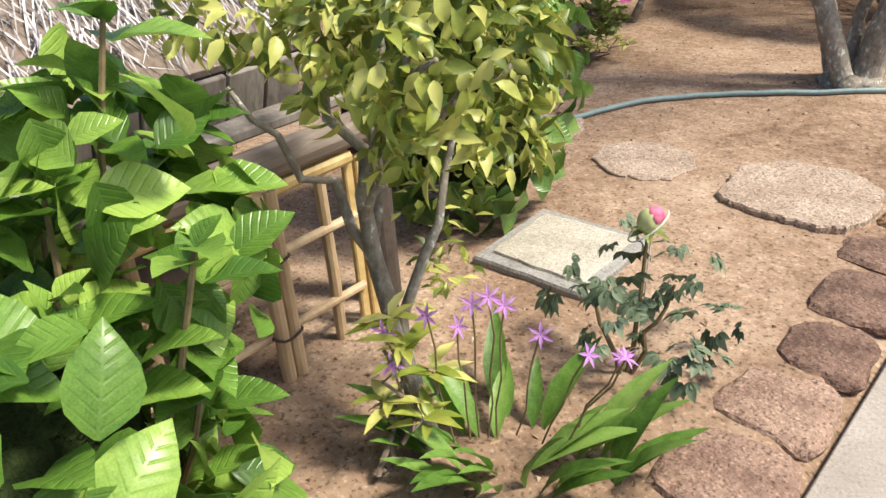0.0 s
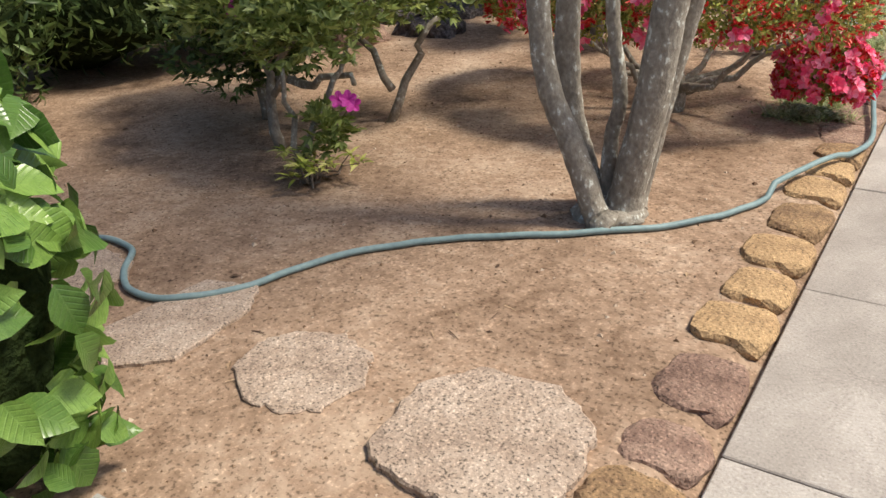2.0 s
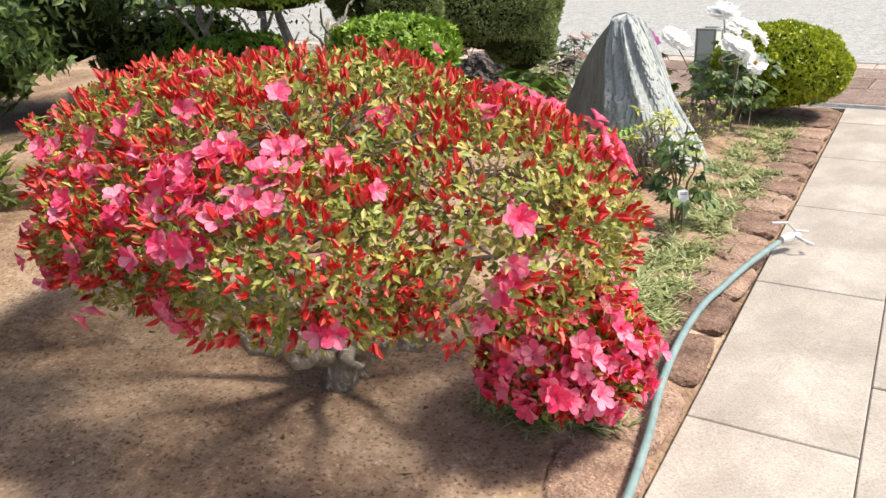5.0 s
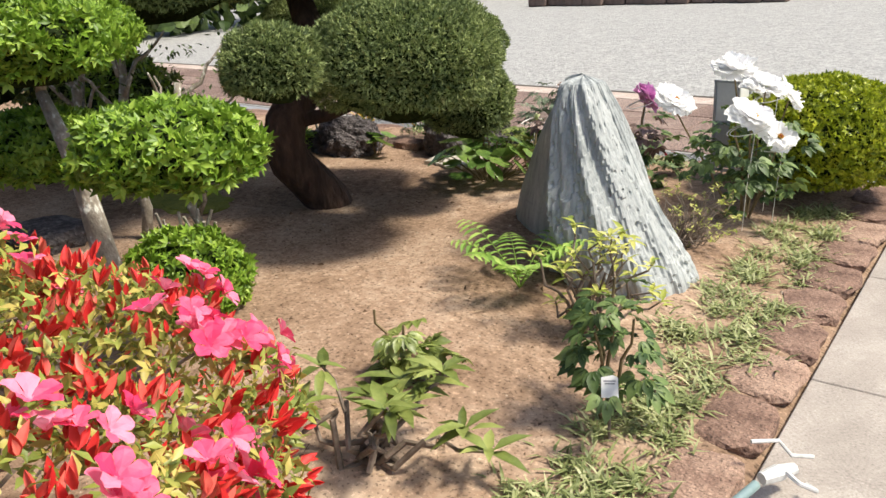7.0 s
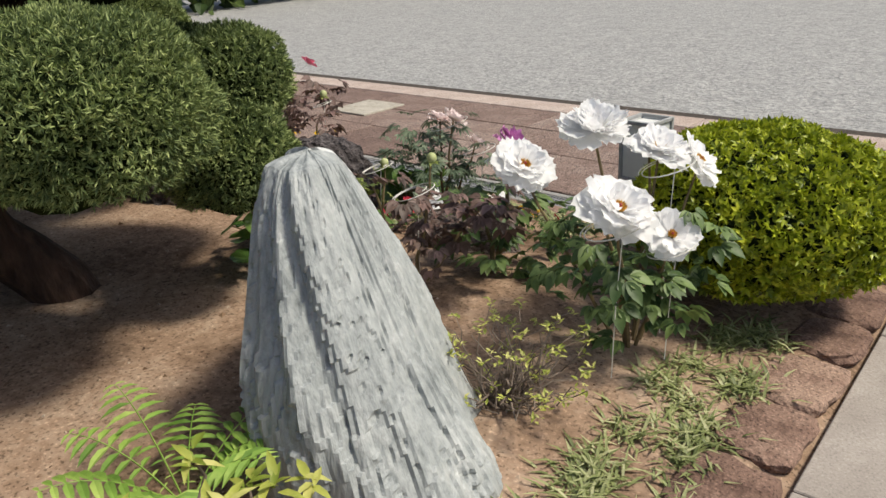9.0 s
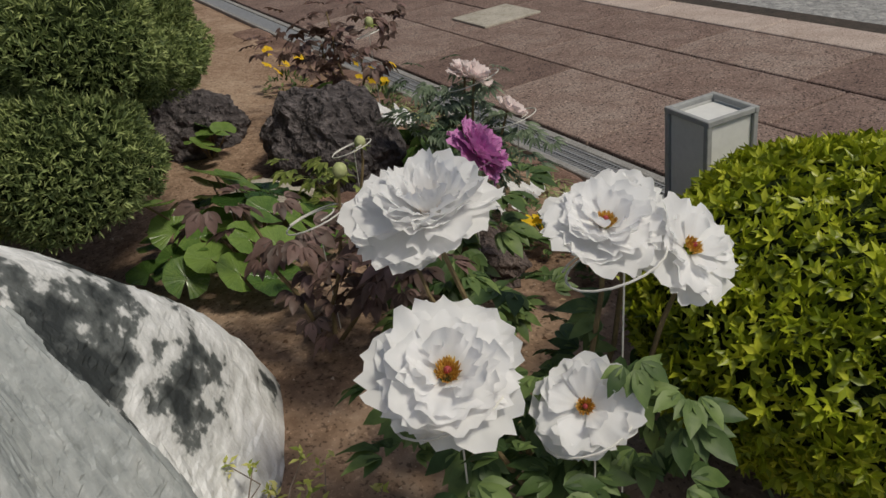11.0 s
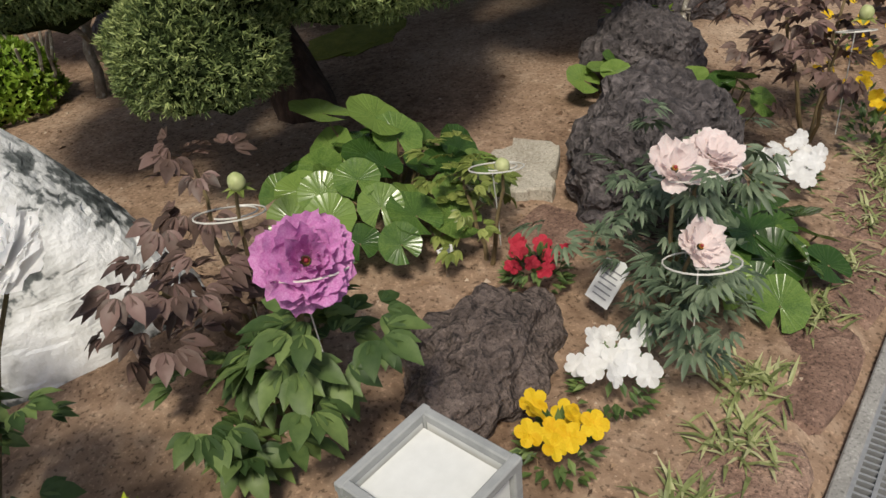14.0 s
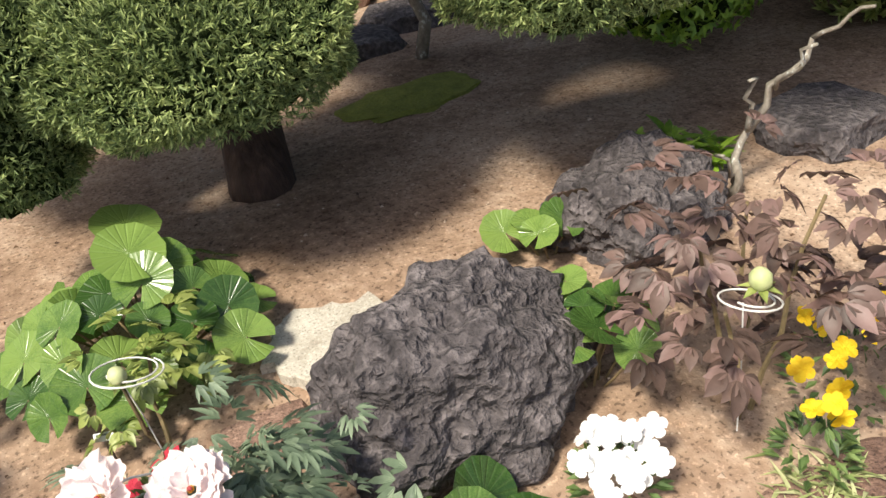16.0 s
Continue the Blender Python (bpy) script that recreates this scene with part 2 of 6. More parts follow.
L_JUN = greens("juniper spray", (0.07, 0.105, 0.035), (0.2, 0.26, 0.085), (0.42, 0.48, 0.18), rough=0.6, tl=0.15)
L_FERN = greens("fern frond", (0.13, 0.24, 0.04), (0.25, 0.4, 0.07), (0.42, 0.55, 0.13), rough=0.5)
L_VAR = greens("variegated leaf", (0.22, 0.28, 0.04), (0.46, 0.48, 0.1), (0.7, 0.66, 0.25), rough=0.4)
L_GRASS = greens("tufted grass", (0.14, 0.17, 0.06), (0.3, 0.34, 0.13), (0.55, 0.55, 0.3), rough=0.5)
L_FARF = greens("glossy round leaf", (0.035, 0.08, 0.018), (0.085, 0.16, 0.035), (0.2, 0.3, 0.07), rough=0.2, obj=0.55, island=0.0, scale=2.5, veins="radial")
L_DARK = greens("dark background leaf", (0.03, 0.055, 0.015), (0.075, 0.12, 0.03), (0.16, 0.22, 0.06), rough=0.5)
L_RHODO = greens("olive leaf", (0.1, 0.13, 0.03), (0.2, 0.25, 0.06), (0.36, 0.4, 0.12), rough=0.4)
# inner foliage near black: the shade between leaves is in its colour
SHADECORE = material("inner foliage with painted shade", [(0.3, (0.012, 0.018, 0.008)), (0.7, (0.035, 0.05, 0.018))], scale=20, rough=1.0, bump=1.0, bump_scale=40, bump_dist=0.04, spec=0.0)
P_WHITE = material("white petal", [(0.3, (0.94, 0.935, 0.93)), (0.7, (0.97, 0.97, 0.97))], scale=9, rough=0.8, bump=0.05, bump_scale=60, through_light=0.45)
P_PINK = material("pale pink petal", [(0.3, (0.84, 0.62, 0.6)), (0.5, (0.88, 0.77, 0.75)), (0.75, (0.9, 0.85, 0.83))], scale=16, rough=0.6, bump=0.25, through_light=0.25)
P_VIOLET = material("violet pink petal", [(0.3, (0.5, 0.12, 0.4)), (0.5, (0.66, 0.24, 0.56)), (0.75, (0.8, 0.5, 0.74))], scale=18, rough=0.6, island=0.4, bump=0.2, through_light=0.25)
P_ORCHID = material("orchid petal", [(0.3, (0.5, 0.16, 0.6)), (0.7, (0.68, 0.38, 0.78))], scale=18, rough=0.6, island=0.3, through_light=0.25)
P_AZ = material("azalea petal", [(0.25, (0.84, 0.05, 0.16)), (0.5, (0.92, 0.14, 0.27)), (0.75, (0.94, 0.32, 0.46))], scale=9, rough=0.55, island=0.6, bump=0.1, through_light=0.3)
P_BUD = material("azalea bud", [(0.25, (0.6, 0.02, 0.02)), (0.5, (0.8, 0.05, 0.045)), (0.75, (0.88, 0.2, 0.15))], scale=9, rough=0.5, island=0.6, bump=0.1, through_light=0.2)
P_MAG = material("magenta petal", [(0.3, (0.5, 0.02, 0.3)), (0.7, (0.72, 0.09, 0.48))], scale=9, rough=0.6, through_light=0.25)
P_YEL = material("yellow petal", [(0.3, (0.8, 0.45, 0.0)), (0.7, (0.88, 0.62, 0.02))], scale=9, rough=0.6, island=0.3, through_light=0.25)
P_RED = material("dark red petal", [(0.3, (0.28, 0.008, 0.02)), (0.7, (0.55, 0.03, 0.06))], scale=9, rough=0.6, island=0.3, through_light=0.2)
STAMEN = material("yellow stamen", [(0.3, (0.6, 0.3, 0.04)), (0.7, (0.85, 0.6, 0.14))], scale=30, rough=0.7, island=0.5, bump=0)
PISTIL = material("dark red pistil", [(0.3, (0.25, 0.03, 0.03)), (0.7, (0.45, 0.08, 0.08))], scale=30, rough=0.6, bump=0)
BUDGREEN = material("pale green bud", [(0.3, (0.35, 0.4, 0.15)), (0.7, (0.58, 0.6, 0.32))], scale=14, rough=0.5, bump=0.1)
P_HOTPINK = material("pink bud petal", [(0.3, (0.75, 0.1, 0.25)), (0.7, (0.85, 0.35, 0.45))], scale=14, rough=0.5, bump=0.1, through_light=0.2)
MOSS = material("yellow green moss", [(0.3, (0.12, 0.13, 0.02)), (0.7, (0.28, 0.29, 0.05))], scale=12, rough=1.0, bump=0.8)
LITTER = material("dry litter", [(0.3, (0.07, 0.04, 0.025)), (0.55, (0.2, 0.12, 0.07)), (0.78, (0.4, 0.28, 0.17))], scale=6, rough=0.9, island=0.7, bump=0.0)


# ---- shapes ----
class Shape:
    """Collects vertices and faces of one mesh."""

    def __init__(self):
        self.v, self.f, self.n = [], [], 0

    def add(self, verts, faces):
        verts = np.asarray(verts, float).reshape(-1, 3)
        self.v.append(verts)
        self.f.extend([tuple(i + self.n for i in face) for face in faces])
        self.n += len(verts)
        return self

    def many(self, verts, faces, turns, places):
        """The same small shape at many poses; turns carry the scale."""
        if len(places) == 0:
            return self
        verts, faces = np.asarray(verts, float), np.asarray(faces)
        all_v = np.einsum("nij,kj->nki", turns, verts) + np.asarray(places)[:, None, :]
        all_f = faces[None] + (np.arange(len(places)) * len(verts))[:, None, None] + self.n
        self.v.append(all_v.reshape(-1, 3))
        self.f.extend(map(tuple, all_f.reshape(-1, faces.shape[1]).tolist()))
        self.n += len(places) * len(verts)
        return self

    def tube(self, points, radii, sides=7, cap=True):
        pts = np.asarray(points, float)
        rad = np.broadcast_to(np.asarray(radii, float), len(pts)) if np.ndim(radii) == 0 or len(radii) == len(pts) else np.interp(np.linspace(0, 1, len(pts)), np.linspace(0, 1, len(radii)), radii)
        tang = np.gradient(pts, axis=0)
        tang /= np.linalg.norm(tang, axis=1)[:, None] + 1e-9
        ref = np.array([0.3, 0.9, 0.31]) if abs(tang[0][2]) > 0.6 else np.array([0, 0, 1.0])
        rings = []
        for p, t, r in zip(pts, tang, rad):
            a = np.cross(ref, t)
            a /= np.linalg.norm(a) + 1e-9
            b = np.cross(t, a)
            ref = b
            th = np.arange(sides) * 2 * math.pi / sides
            rings.append(p + r * (np.cos(th)[:, None] * a + np.sin(th)[:, None] * b))
        faces = []
        for i in range(len(pts) - 1):
            for j in range(sides):
                k = (j + 1) % sides
                faces.append((i * sides + j, i * sides + k, (i + 1) * sides + k, (i + 1) * sides + j))
        if cap:
            faces.append(tuple(range(sides))[::-1])
            faces.append(tuple((len(pts) - 1) * sides + j for j in range(sides)))
        return self.add(np.concatenate(rings), faces)

    def box(self, size, at, turn=None, bevel=0.0):
        bm = bmesh.new()
        bmesh.ops.create_cube(bm, size=1)
        bmesh.ops.scale(bm, vec=size, verts=bm.verts)
        if bevel:
            bmesh.ops.bevel(bm, geom=bm.edges[:], offset=bevel, segments=1, affect="EDGES")
        m = Matrix.Translation(at) @ (turn.to_4x4() if turn else Matrix())
        bmesh.ops.transform(bm, matrix=m, verts=bm.verts)
        bm.verts.index_update()
        v = [tuple(x.co) for x in bm.verts]
        f = [tuple(x.index for x in face.verts) for face in bm.faces]
        bm.free()
        return self.add(v, f)

    def blob(self, at, radii, level=3, rough=0.15, freq=2.0, seed=0.0, squash=0.0, ridges=0.0, dome=False):
        bm = bmesh.new()
        bmesh.ops.create_icosphere(bm, subdivisions=level, radius=1)
        for x in bm.verts:
            d = x.co.normalized()
            k = 1 + rough * noise.fractal(d * freq + Vector((seed, seed * 1.7, -seed)), 0.9, 2.1, 5)
            if ridges:
                k += ridges * (abs(noise.noise(d * freq * 2.3 + Vector((seed, 3, seed)))) - 0.25)
            x.co = d * k
            if dome and x.co.z < 0:
                x.co.z *= 0.35
            if squash and x.co.z > squash:
                x.co.z = squash + (x.co.z - squash) * 0.2
        bm.verts.index_update()
        v = [(x.co.x * radii[0] + at[0], x.co.y * radii[1] + at[1], x.co.z * radii[2] + at[2]) for x in bm.verts]
        f = [tuple(x.index for x in face.verts) for face in bm.faces]
        bm.free()
        return self.add(v, f)

    def mesh(self, name):
        me = bpy.data.meshes.new(name)
        me.from_pydata(np.concatenate(self.v).tolist(), [], self.f)
        me.validate()
        return me


def part(name, shape, mat, parent=None, label="", smooth=False):
    """One mesh object, under a thing or a part."""
    me = shape.mesh(name) if isinstance(shape, Shape) else shape
    if not me.materials:
        me.materials.append(mat)
    if smooth:
        me.shade_smooth()
    ob = new(name, me)
    if parent:
        ob.parent = parent
    if label:
        ob["label"] = label
    return ob


def thing(name, at, label, category, group="", kind=""):
    ob = tagged(new(name), label, category, group, kind)
    ob.location = at
    ob.empty_display_size = 0.1
    return ob


def leaf(profile, fold=0.15, droop=0.2, wave=0.0):
    """A leaf one long: rows of (way along, width), a folded midrib, a drooping tip."""
    v, f = [], []
    for i, (s, w) in enumerate(profile):
        z = -droop * s * s
        k = wave * (1 if i % 2 else -1)
        v += [(-w / 2, s, z + fold * w + k), (0, s, z), (w / 2, s, z + fold * w - k)]
        if i:
            a = 3 * (i - 1)
            f += [(a, a + 1, a + 4, a + 3), (a + 1, a + 2, a + 5, a + 4)]
    return np.array(v, float), np.array(f)


OVATE = leaf([(0, 0.03), (0.15, 0.42), (0.38, 0.66), (0.65, 0.52), (0.88, 0.2), (1, 0.01)], 0.18, 0.22, 0.012)
NARROW = leaf([(0, 0.04), (0.3, 0.3), (0.65, 0.26), (1, 0.01)], 0.2, 0.3)
SMALL = leaf([(0, 0.05), (0.45, 0.45), (1, 0.02)], 0.2, 0.1)
TEAR = leaf([(0, 0.04), (0.14, 0.3), (0.36, 0.5), (0.62, 0.42), (0.84, 0.2), (1, 0.01)], 0.24, 0.32, 0.01)
STRAP = leaf([(0, 0.04), (0.2, 0.19), (0.45, 0.26), (0.7, 0.2), (0.88, 0.1), (1, 0.005)], 0.22, 0.4)
BLADE = leaf([(0, 0.06), (0.5, 0.07), (1, 0.005)], 0.1, 0.45)
NEEDLE = leaf([(0, 0.16), (0.5, 0.2), (1, 0.02)], 0.3, 0.0)
PETAL = leaf([(0, 0.16), (0.25, 0.6), (0.55, 0.98), (0.8, 1.0), (0.95, 0.7), (1, 0.45)], 0.22, -0.25, 0.03)


def turns(dirs, ups, scale):
    """Turns that lay a leaf's length along dirs, its face towards ups."""
    y = np.asarray(dirs, float)
    y = y / (np.linalg.norm(y, axis=1)[:, None] + 1e-9)
    x = np.cross(y, ups)
    x /= np.linalg.norm(x, axis=1)[:, None] + 1e-9
    z = np.cross(x, y)
    return np.stack([x, y, z], axis=2) * np.broadcast_to(np.asarray(scale, float), len(y))[:, None, None]


def ball(n):
    d = rng.normal(size=(n, 3))
    return d / np.linalg.norm(d, axis=1)[:, None]


def smoothstep(x):
    x = min(1.0, max(0.0, x))
    return x * x * (3 - 2 * x)


def drain_y(x):
    return 11.07 - 0.07 * (x + 2.2)


def soil(x, y):
    """Height of the bed: level with the path at its edges, mounded inside."""
    d = min(-0.35 - x, drain_y(x) - y)
    h = 0.02 + 0.11 * smoothstep(d / 1.6) * smoothstep((y - 4.6) / 3.0)
    h += 0.018 * noise.noise(Vector((x * 1.3, y * 1.3, 0))) + 0.006 * noise.noise(Vector((x * 7, y * 7, 3)))
    return h - 0.05 * smoothstep(1 - d / 0.12)


def stone(name, x, y, lx, ly, h, mat, parent=None, label="", seed=0.0, turn=0.0, z=None, rough=0.16, level=3):
    """A flat-topped field stone."""
    s = Shape().blob((0, 0, 0), (lx / 2, ly / 2, h), level, rough, 1.7, seed, squash=0.42)
    v = np.concatenate(s.v)
    # blunt the round outline towards a rough block
    q = np.abs(v[:, :2] / np.array([lx / 2, ly / 2]))
    k = (q ** 4).sum(1) ** 0.25 + 1e-6
    r = np.sqrt((q ** 2).sum(1)) + 1e-6
    v[:, :2] *= (r / k)[:, None] ** 0.95
    s.v = [v]
    ob = part(name, s, mat, parent, label, smooth=False)
    ob.location = (x, y, soil(x, y) if z is None else z)
    ob.rotation_euler = (0, 0, turn)
    return ob


# ---- ground, path, pavement ----
gs = Shape()
gs.add([(-250, -250, -0.06), (250, -250, -0.06), (250, 250, -0.06), (-250, 250, -0.06)], [(0, 1, 2, 3)])
ground = tagged(part("ground", gs, GRAVEL), "grey gravel yard around the garden", "ground", kind="structure")

xs = np.concatenate([np.arange(-14, -5, 0.25), np.arange(-5, -0.349, 0.05)])
ys = np.concatenate([np.arange(-5, 0, 0.25), np.arange(0, 11.0, 0.05), [11.0]])
bs = Shape()
nx, ny = len(xs), len(ys)
verts = []
for y in ys:
    for x in xs:
        yy = y * (drain_y(x) / 11.0) if y > 0 else y
        verts.append((x, yy, soil(x, yy)))
bs.add(verts, [(j * nx + i, j * nx + i + 1, (j + 1) * nx + i + 1, (j + 1) * nx + i) for j in range(ny - 1) for i in range(nx - 1)])
bed = tagged(part("garden_soil", bs, SOIL, smooth=True), "dry brown garden soil, mounded and raked", "soil", kind="structure")

cr = Shape()
n = 5000
px, py = rng.uniform(-4.5, -0.6, n), rng.uniform(0.3, 11.0, n)
keep = py < np.array([drain_y(a) for a in px]) - 0.05
px, py = px[keep], py[keep]
pz = np.array([soil(a, b) for a, b in zip(px, py)])
cv, cf = np.array([(1, 0, 0), (-0.6, 0.9, 0), (-0.7, -0.8, 0), (0.1, 0, 0.8)]), np.array([(0, 1, 3), (1, 2, 3), (2, 0, 3)])
sz = rng.gamma(1.5, 0.0022, len(px)) + 0.002
cr.many(cv, cf, turns(ball(len(px)) * (1, 1, 0.1), np.tile((0, 0, 1.0), (len(px), 1)), sz), np.stack([px, py, pz], 1))
tagged(part("soil_crumbs", cr, CLOD), "loose crumbs and grit on the soil", "soil", kind="stuff")

path = thing("path", (0, 0, 0), "concrete slab path beside the garden bed", "path", kind="structure")
ps = Shape().box((3.0, 17.2, 0.05), (1.15, 2.36, -0.034))
part("path_base", ps, JOINT, path)
ROWS_X = [(-0.35, 0.137), (0.137, 0.624), (0.624, 1.111), (1.111, 1.6)]
FIRST = [-6.2, -5.15, -4.1, -3.05, -2.2, -1.15, -0.1, 0.95, 2.0, 3.0, 3.98, 5.01, 6.13, 7.26, 8.34, 9.39, 10.42, 10.97]
for i, (x0, x1) in enumerate(ROWS_X):
    joints = FIRST if i % 2 == 0 else [-6.2] + [y + 0.42 for y in FIRST[:-2]] + [10.97]
    for y0, y1 in zip(joints, joints[1:]):
        bx = Shape().box((x1 - x0 - 0.003, y1 - y0 - 0.006, 0.05), (0, 0, 0), bevel=0.004)
        ob = part("slab", bx, CONCRETE, path)
        ob.location = ((x0 + x1) / 2, (y0 + y1) / 2, -0.025 + rng.uniform(-0.0015, 0.0015))

slope = math.atan(-0.07)
pave = thing("pavement", (-2.2, 11.07, 0), "brown washed concrete pavement slabs", "pavement", kind="structure")
pave.rotation_euler = (0, 0, slope)
part("paving_base", Shape().box((26, 2.5, 0.05), (-2, 1.3, -0.052)), JOINT, pave)
ROWS_Y = [(0.25, 0.9), (0.915, 1.45), (1.465, 2.0)]
for i, (y0, y1) in enumerate(ROWS_Y):
    for k in range(-11, 12):
        x0 = k * 0.95 + (0.0, 0.45, 0.2)[i]
        ob = part("paving_slab", Shape().box((0.94, y1 - y0, 0.05), (0, 0, 0), bevel=0.005), TILE, pave)
        ob.location = (x0, (y0 + y1) / 2, -0.027 + rng.uniform(-0.002, 0.002))
for k in range(-11, 12):
    ob = part("border_slab", Shape().box((0.94, 0.3, 0.05), (0, 0, 0), bevel=0.005), BORDER, pave, "pale border slab")
    ob.location = (k * 0.95 + 0.35, 2.165, -0.023)
ob = part("access_lid", Shape().box((0.48, 0.5, 0.02), (0, 0, 0), bevel=0.004), PALE, pave, "pale square access lid")
ob.location = (-2.95, 1.36, 0.004)

drain = thing("drain_channel", (-2.2, 11.07, 0), "long drain channel with a steel grating", "drain", kind="structure")
drain.rotation_euler = (0, 0, slope)
part("concrete_edge", Shape().box((26, 0.035, 0.06), (-2, 0.018, -0.03), bevel=0.004), STRIP, drain)
part("concrete_edge", Shape().box((26, 0.045, 0.06), (-2, 0.197, -0.03), bevel=0.004), STRIP, drain)
part("channel", Shape().box((26, 0.15, 0.02), (-2, 0.105, -0.1)), JOINT, drain)
bar = Shape().box((0.006, 0.132, 0.02), (0, 0, 0)).mesh("grate_bar")
rest = Shape()
for k in range(-190, 220):
    x = k * 0.02
    if -2.2 < x < 1.6:
        ob = part("grate_bar", bar, STEEL, drain)
        ob.location = (x, 0.104, -0.018)
    else:
        rest.box((0.006, 0.132, 0.02), (x, 0.104, -0.018))
tagged(part("grate_bars", rest, STEEL, drain), kind="stuff")
for y in (0.04, 0.083, 0.126, 0.169):
    part("grate_rail", Shape().box((8.2, 0.009, 0.022), (0.3, y, -0.0165)), STEEL, drain)
part("cover_plate", Shape().box((8, 0.136, 0.012), (-7.85, 0.104, -0.012), bevel=0.003), STEEL, drain, "solid steel cover plate")

# ---- kerb stones ----
kerb_at = [(0.1, 0.42), (0.5, 0.36), (0.88, 0.36), (1.22, 0.3), (1.53, 0.27), (1.82, 0.27), (2.14, 0.32), (2.45, 0.24), (2.72, 0.2), (2.94, 0.2), (3.25, 0.3), (3.6, 0.25), (3.88, 0.24), (4.18, 0.27), (4.52, 0.3), (4.86, 0.26), (5.14, 0.22), (5.4, 0.24)]
y = 5.7
while y < 10.75:
    ln = rng.uniform(0.3, 0.42)
    kerb_at.append((y, ln))
    y += ln * 0.98 + 0.02
for i, (y, ln) in enumerate(kerb_at):
    ochre = 3.45 < y < 5.5 or 2.6 < y < 2.8
    w = rng.uniform(0.2, 0.25) if ochre else rng.uniform(0.22, 0.28)
    ob = stone("kerb_stone", -0.362 - w / 2, y, w, ln, 0.075 if ochre else 0.06, OCHRE if ochre else KERB, seed=i * 1.3, z=0.005, turn=rng.uniform(-0.1, 0.1))
    tagged(ob, ("rounded ochre" if ochre else "flat red-brown") + " kerb stone edging the path", "stone", "kerb stones")
x = -0.75
i = 0
while x > -6.5:
    ln = rng.uniform(0.36, 0.55)
    ob = stone("kerb_stone", x - ln / 2, drain_y(x - ln / 2) - 0.155, ln, 0.25, 0.05, KERB, seed=40 + i, z=0.005, turn=slope + rng.uniform(-0.06, 0.06))
    tagged(ob, "flat red-brown kerb stone beside the drain", "stone", "kerb stones")
    x -= ln + 0.01
    i += 1

# ---- stepping stones and slabs ----
def outline_slab(name, pts, z, h, mat, label, jitter=0.01):
    """A thin slab from a closed outline, its edge broken and a little worn."""
    c = np.mean(pts, axis=0)
    pts = np.asarray(pts) - c
    ring = []
    for a, b in zip(pts, np.roll(pts, -1, axis=0)):
        for t in np.linspace(0, 1, 6, endpoint=False):
            ring.append(a + (b - a) * t + rng.normal(0, jitter, 2))
    ring = np.array(ring)
    m = len(ring)
    v = [(*(p * 0.99), -0.06) for p in ring] + [(*p, h * 0.7) for p in ring] + [(*(p * 0.975), h) for p in ring]
    v += [(*(p * 0.5), h) for p in ring] + [(0, 0, h)]
    f = []
    for r in range(3):
        f += [(r * m + j, r * m + (j + 1) % m, (r + 1) * m + (j + 1) % m, (r + 1) * m + j) for j in range(m)]
    f += [(3 * m + j, 3 * m + (j + 1) % m, 4 * m) for j in range(m)]
    ob = tagged(part(name, Shape().add(v, f), mat), label, "stone")
    ob.location = (c[0], c[1], z)
    return ob


outline_slab("stepping_stone", [(-1.724, 2.641), (-1.757, 2.774), (-1.694, 2.896), (-1.535, 2.955), (-1.372, 2.893), (-1.308, 2.765), (-1.341, 2.613), (-1.434, 2.542), (-1.578, 2.537)], soil(-1.53, 2.76), 0.012, FLAT, "round pale stepping stone sunk in soil", 0.006)
outline_slab("stepping_stone", [(-1.125, 2.553), (-1.155, 2.828), (-1.044, 2.99), (-0.795, 3.009), (-0.639, 2.899), (-0.605, 2.752), (-0.616, 2.626), (-0.655, 2.517), (-0.733, 2.47), (-0.893, 2.475), (-1.053, 2.491)], soil(-0.9, 2.75), 0.026, FLAT, "broad angular stepping stone standing proud", 0.005)
outline_slab("stepping_stone", [(-2.25, 3.0), (-2.036, 3.06), (-1.946, 2.926), (-1.915, 2.581), (-2.089, 2.441), (-2.3, 2.53)], soil(-2.1, 2.75), 0.014, FLAT, "flat stepping stone under the hose", 0.006)
outline_slab("stepping_stone", [(-2.5, 2.42), (-2.4, 2.62), (-2.62, 2.95), (-2.85, 2.98), (-2.95, 2.6)], soil(-2.7, 2.75), 0.014, FLAT, "rough stepping stone beside the broad shrub")
outline_slab("inspection_rim", [(-1.13, 1.645), (-1.566, 1.645), (-1.585, 2.082), (-1.14, 2.085)], soil(-1.4, 1.85), 0.03, STRIP, "square concrete rim of an inspection cover", 0.002)
outline_slab("cover_plate", [(-1.17, 1.69), (-1.525, 1.69), (-1.54, 2.04), (-1.18, 2.045)], soil(-1.4, 1.85), 0.04, PALE, "pale worn inspection cover in its rim", 0.003)
outline_slab("stone_slab", [(-3.18, 9.82), (-2.92, 9.76), (-2.8, 9.92), (-2.88, 10.1), (-3.2, 10.0)], soil(-2.95, 9.9), 0.03, PALE, "pale flat stone slab laid behind the lava rock")


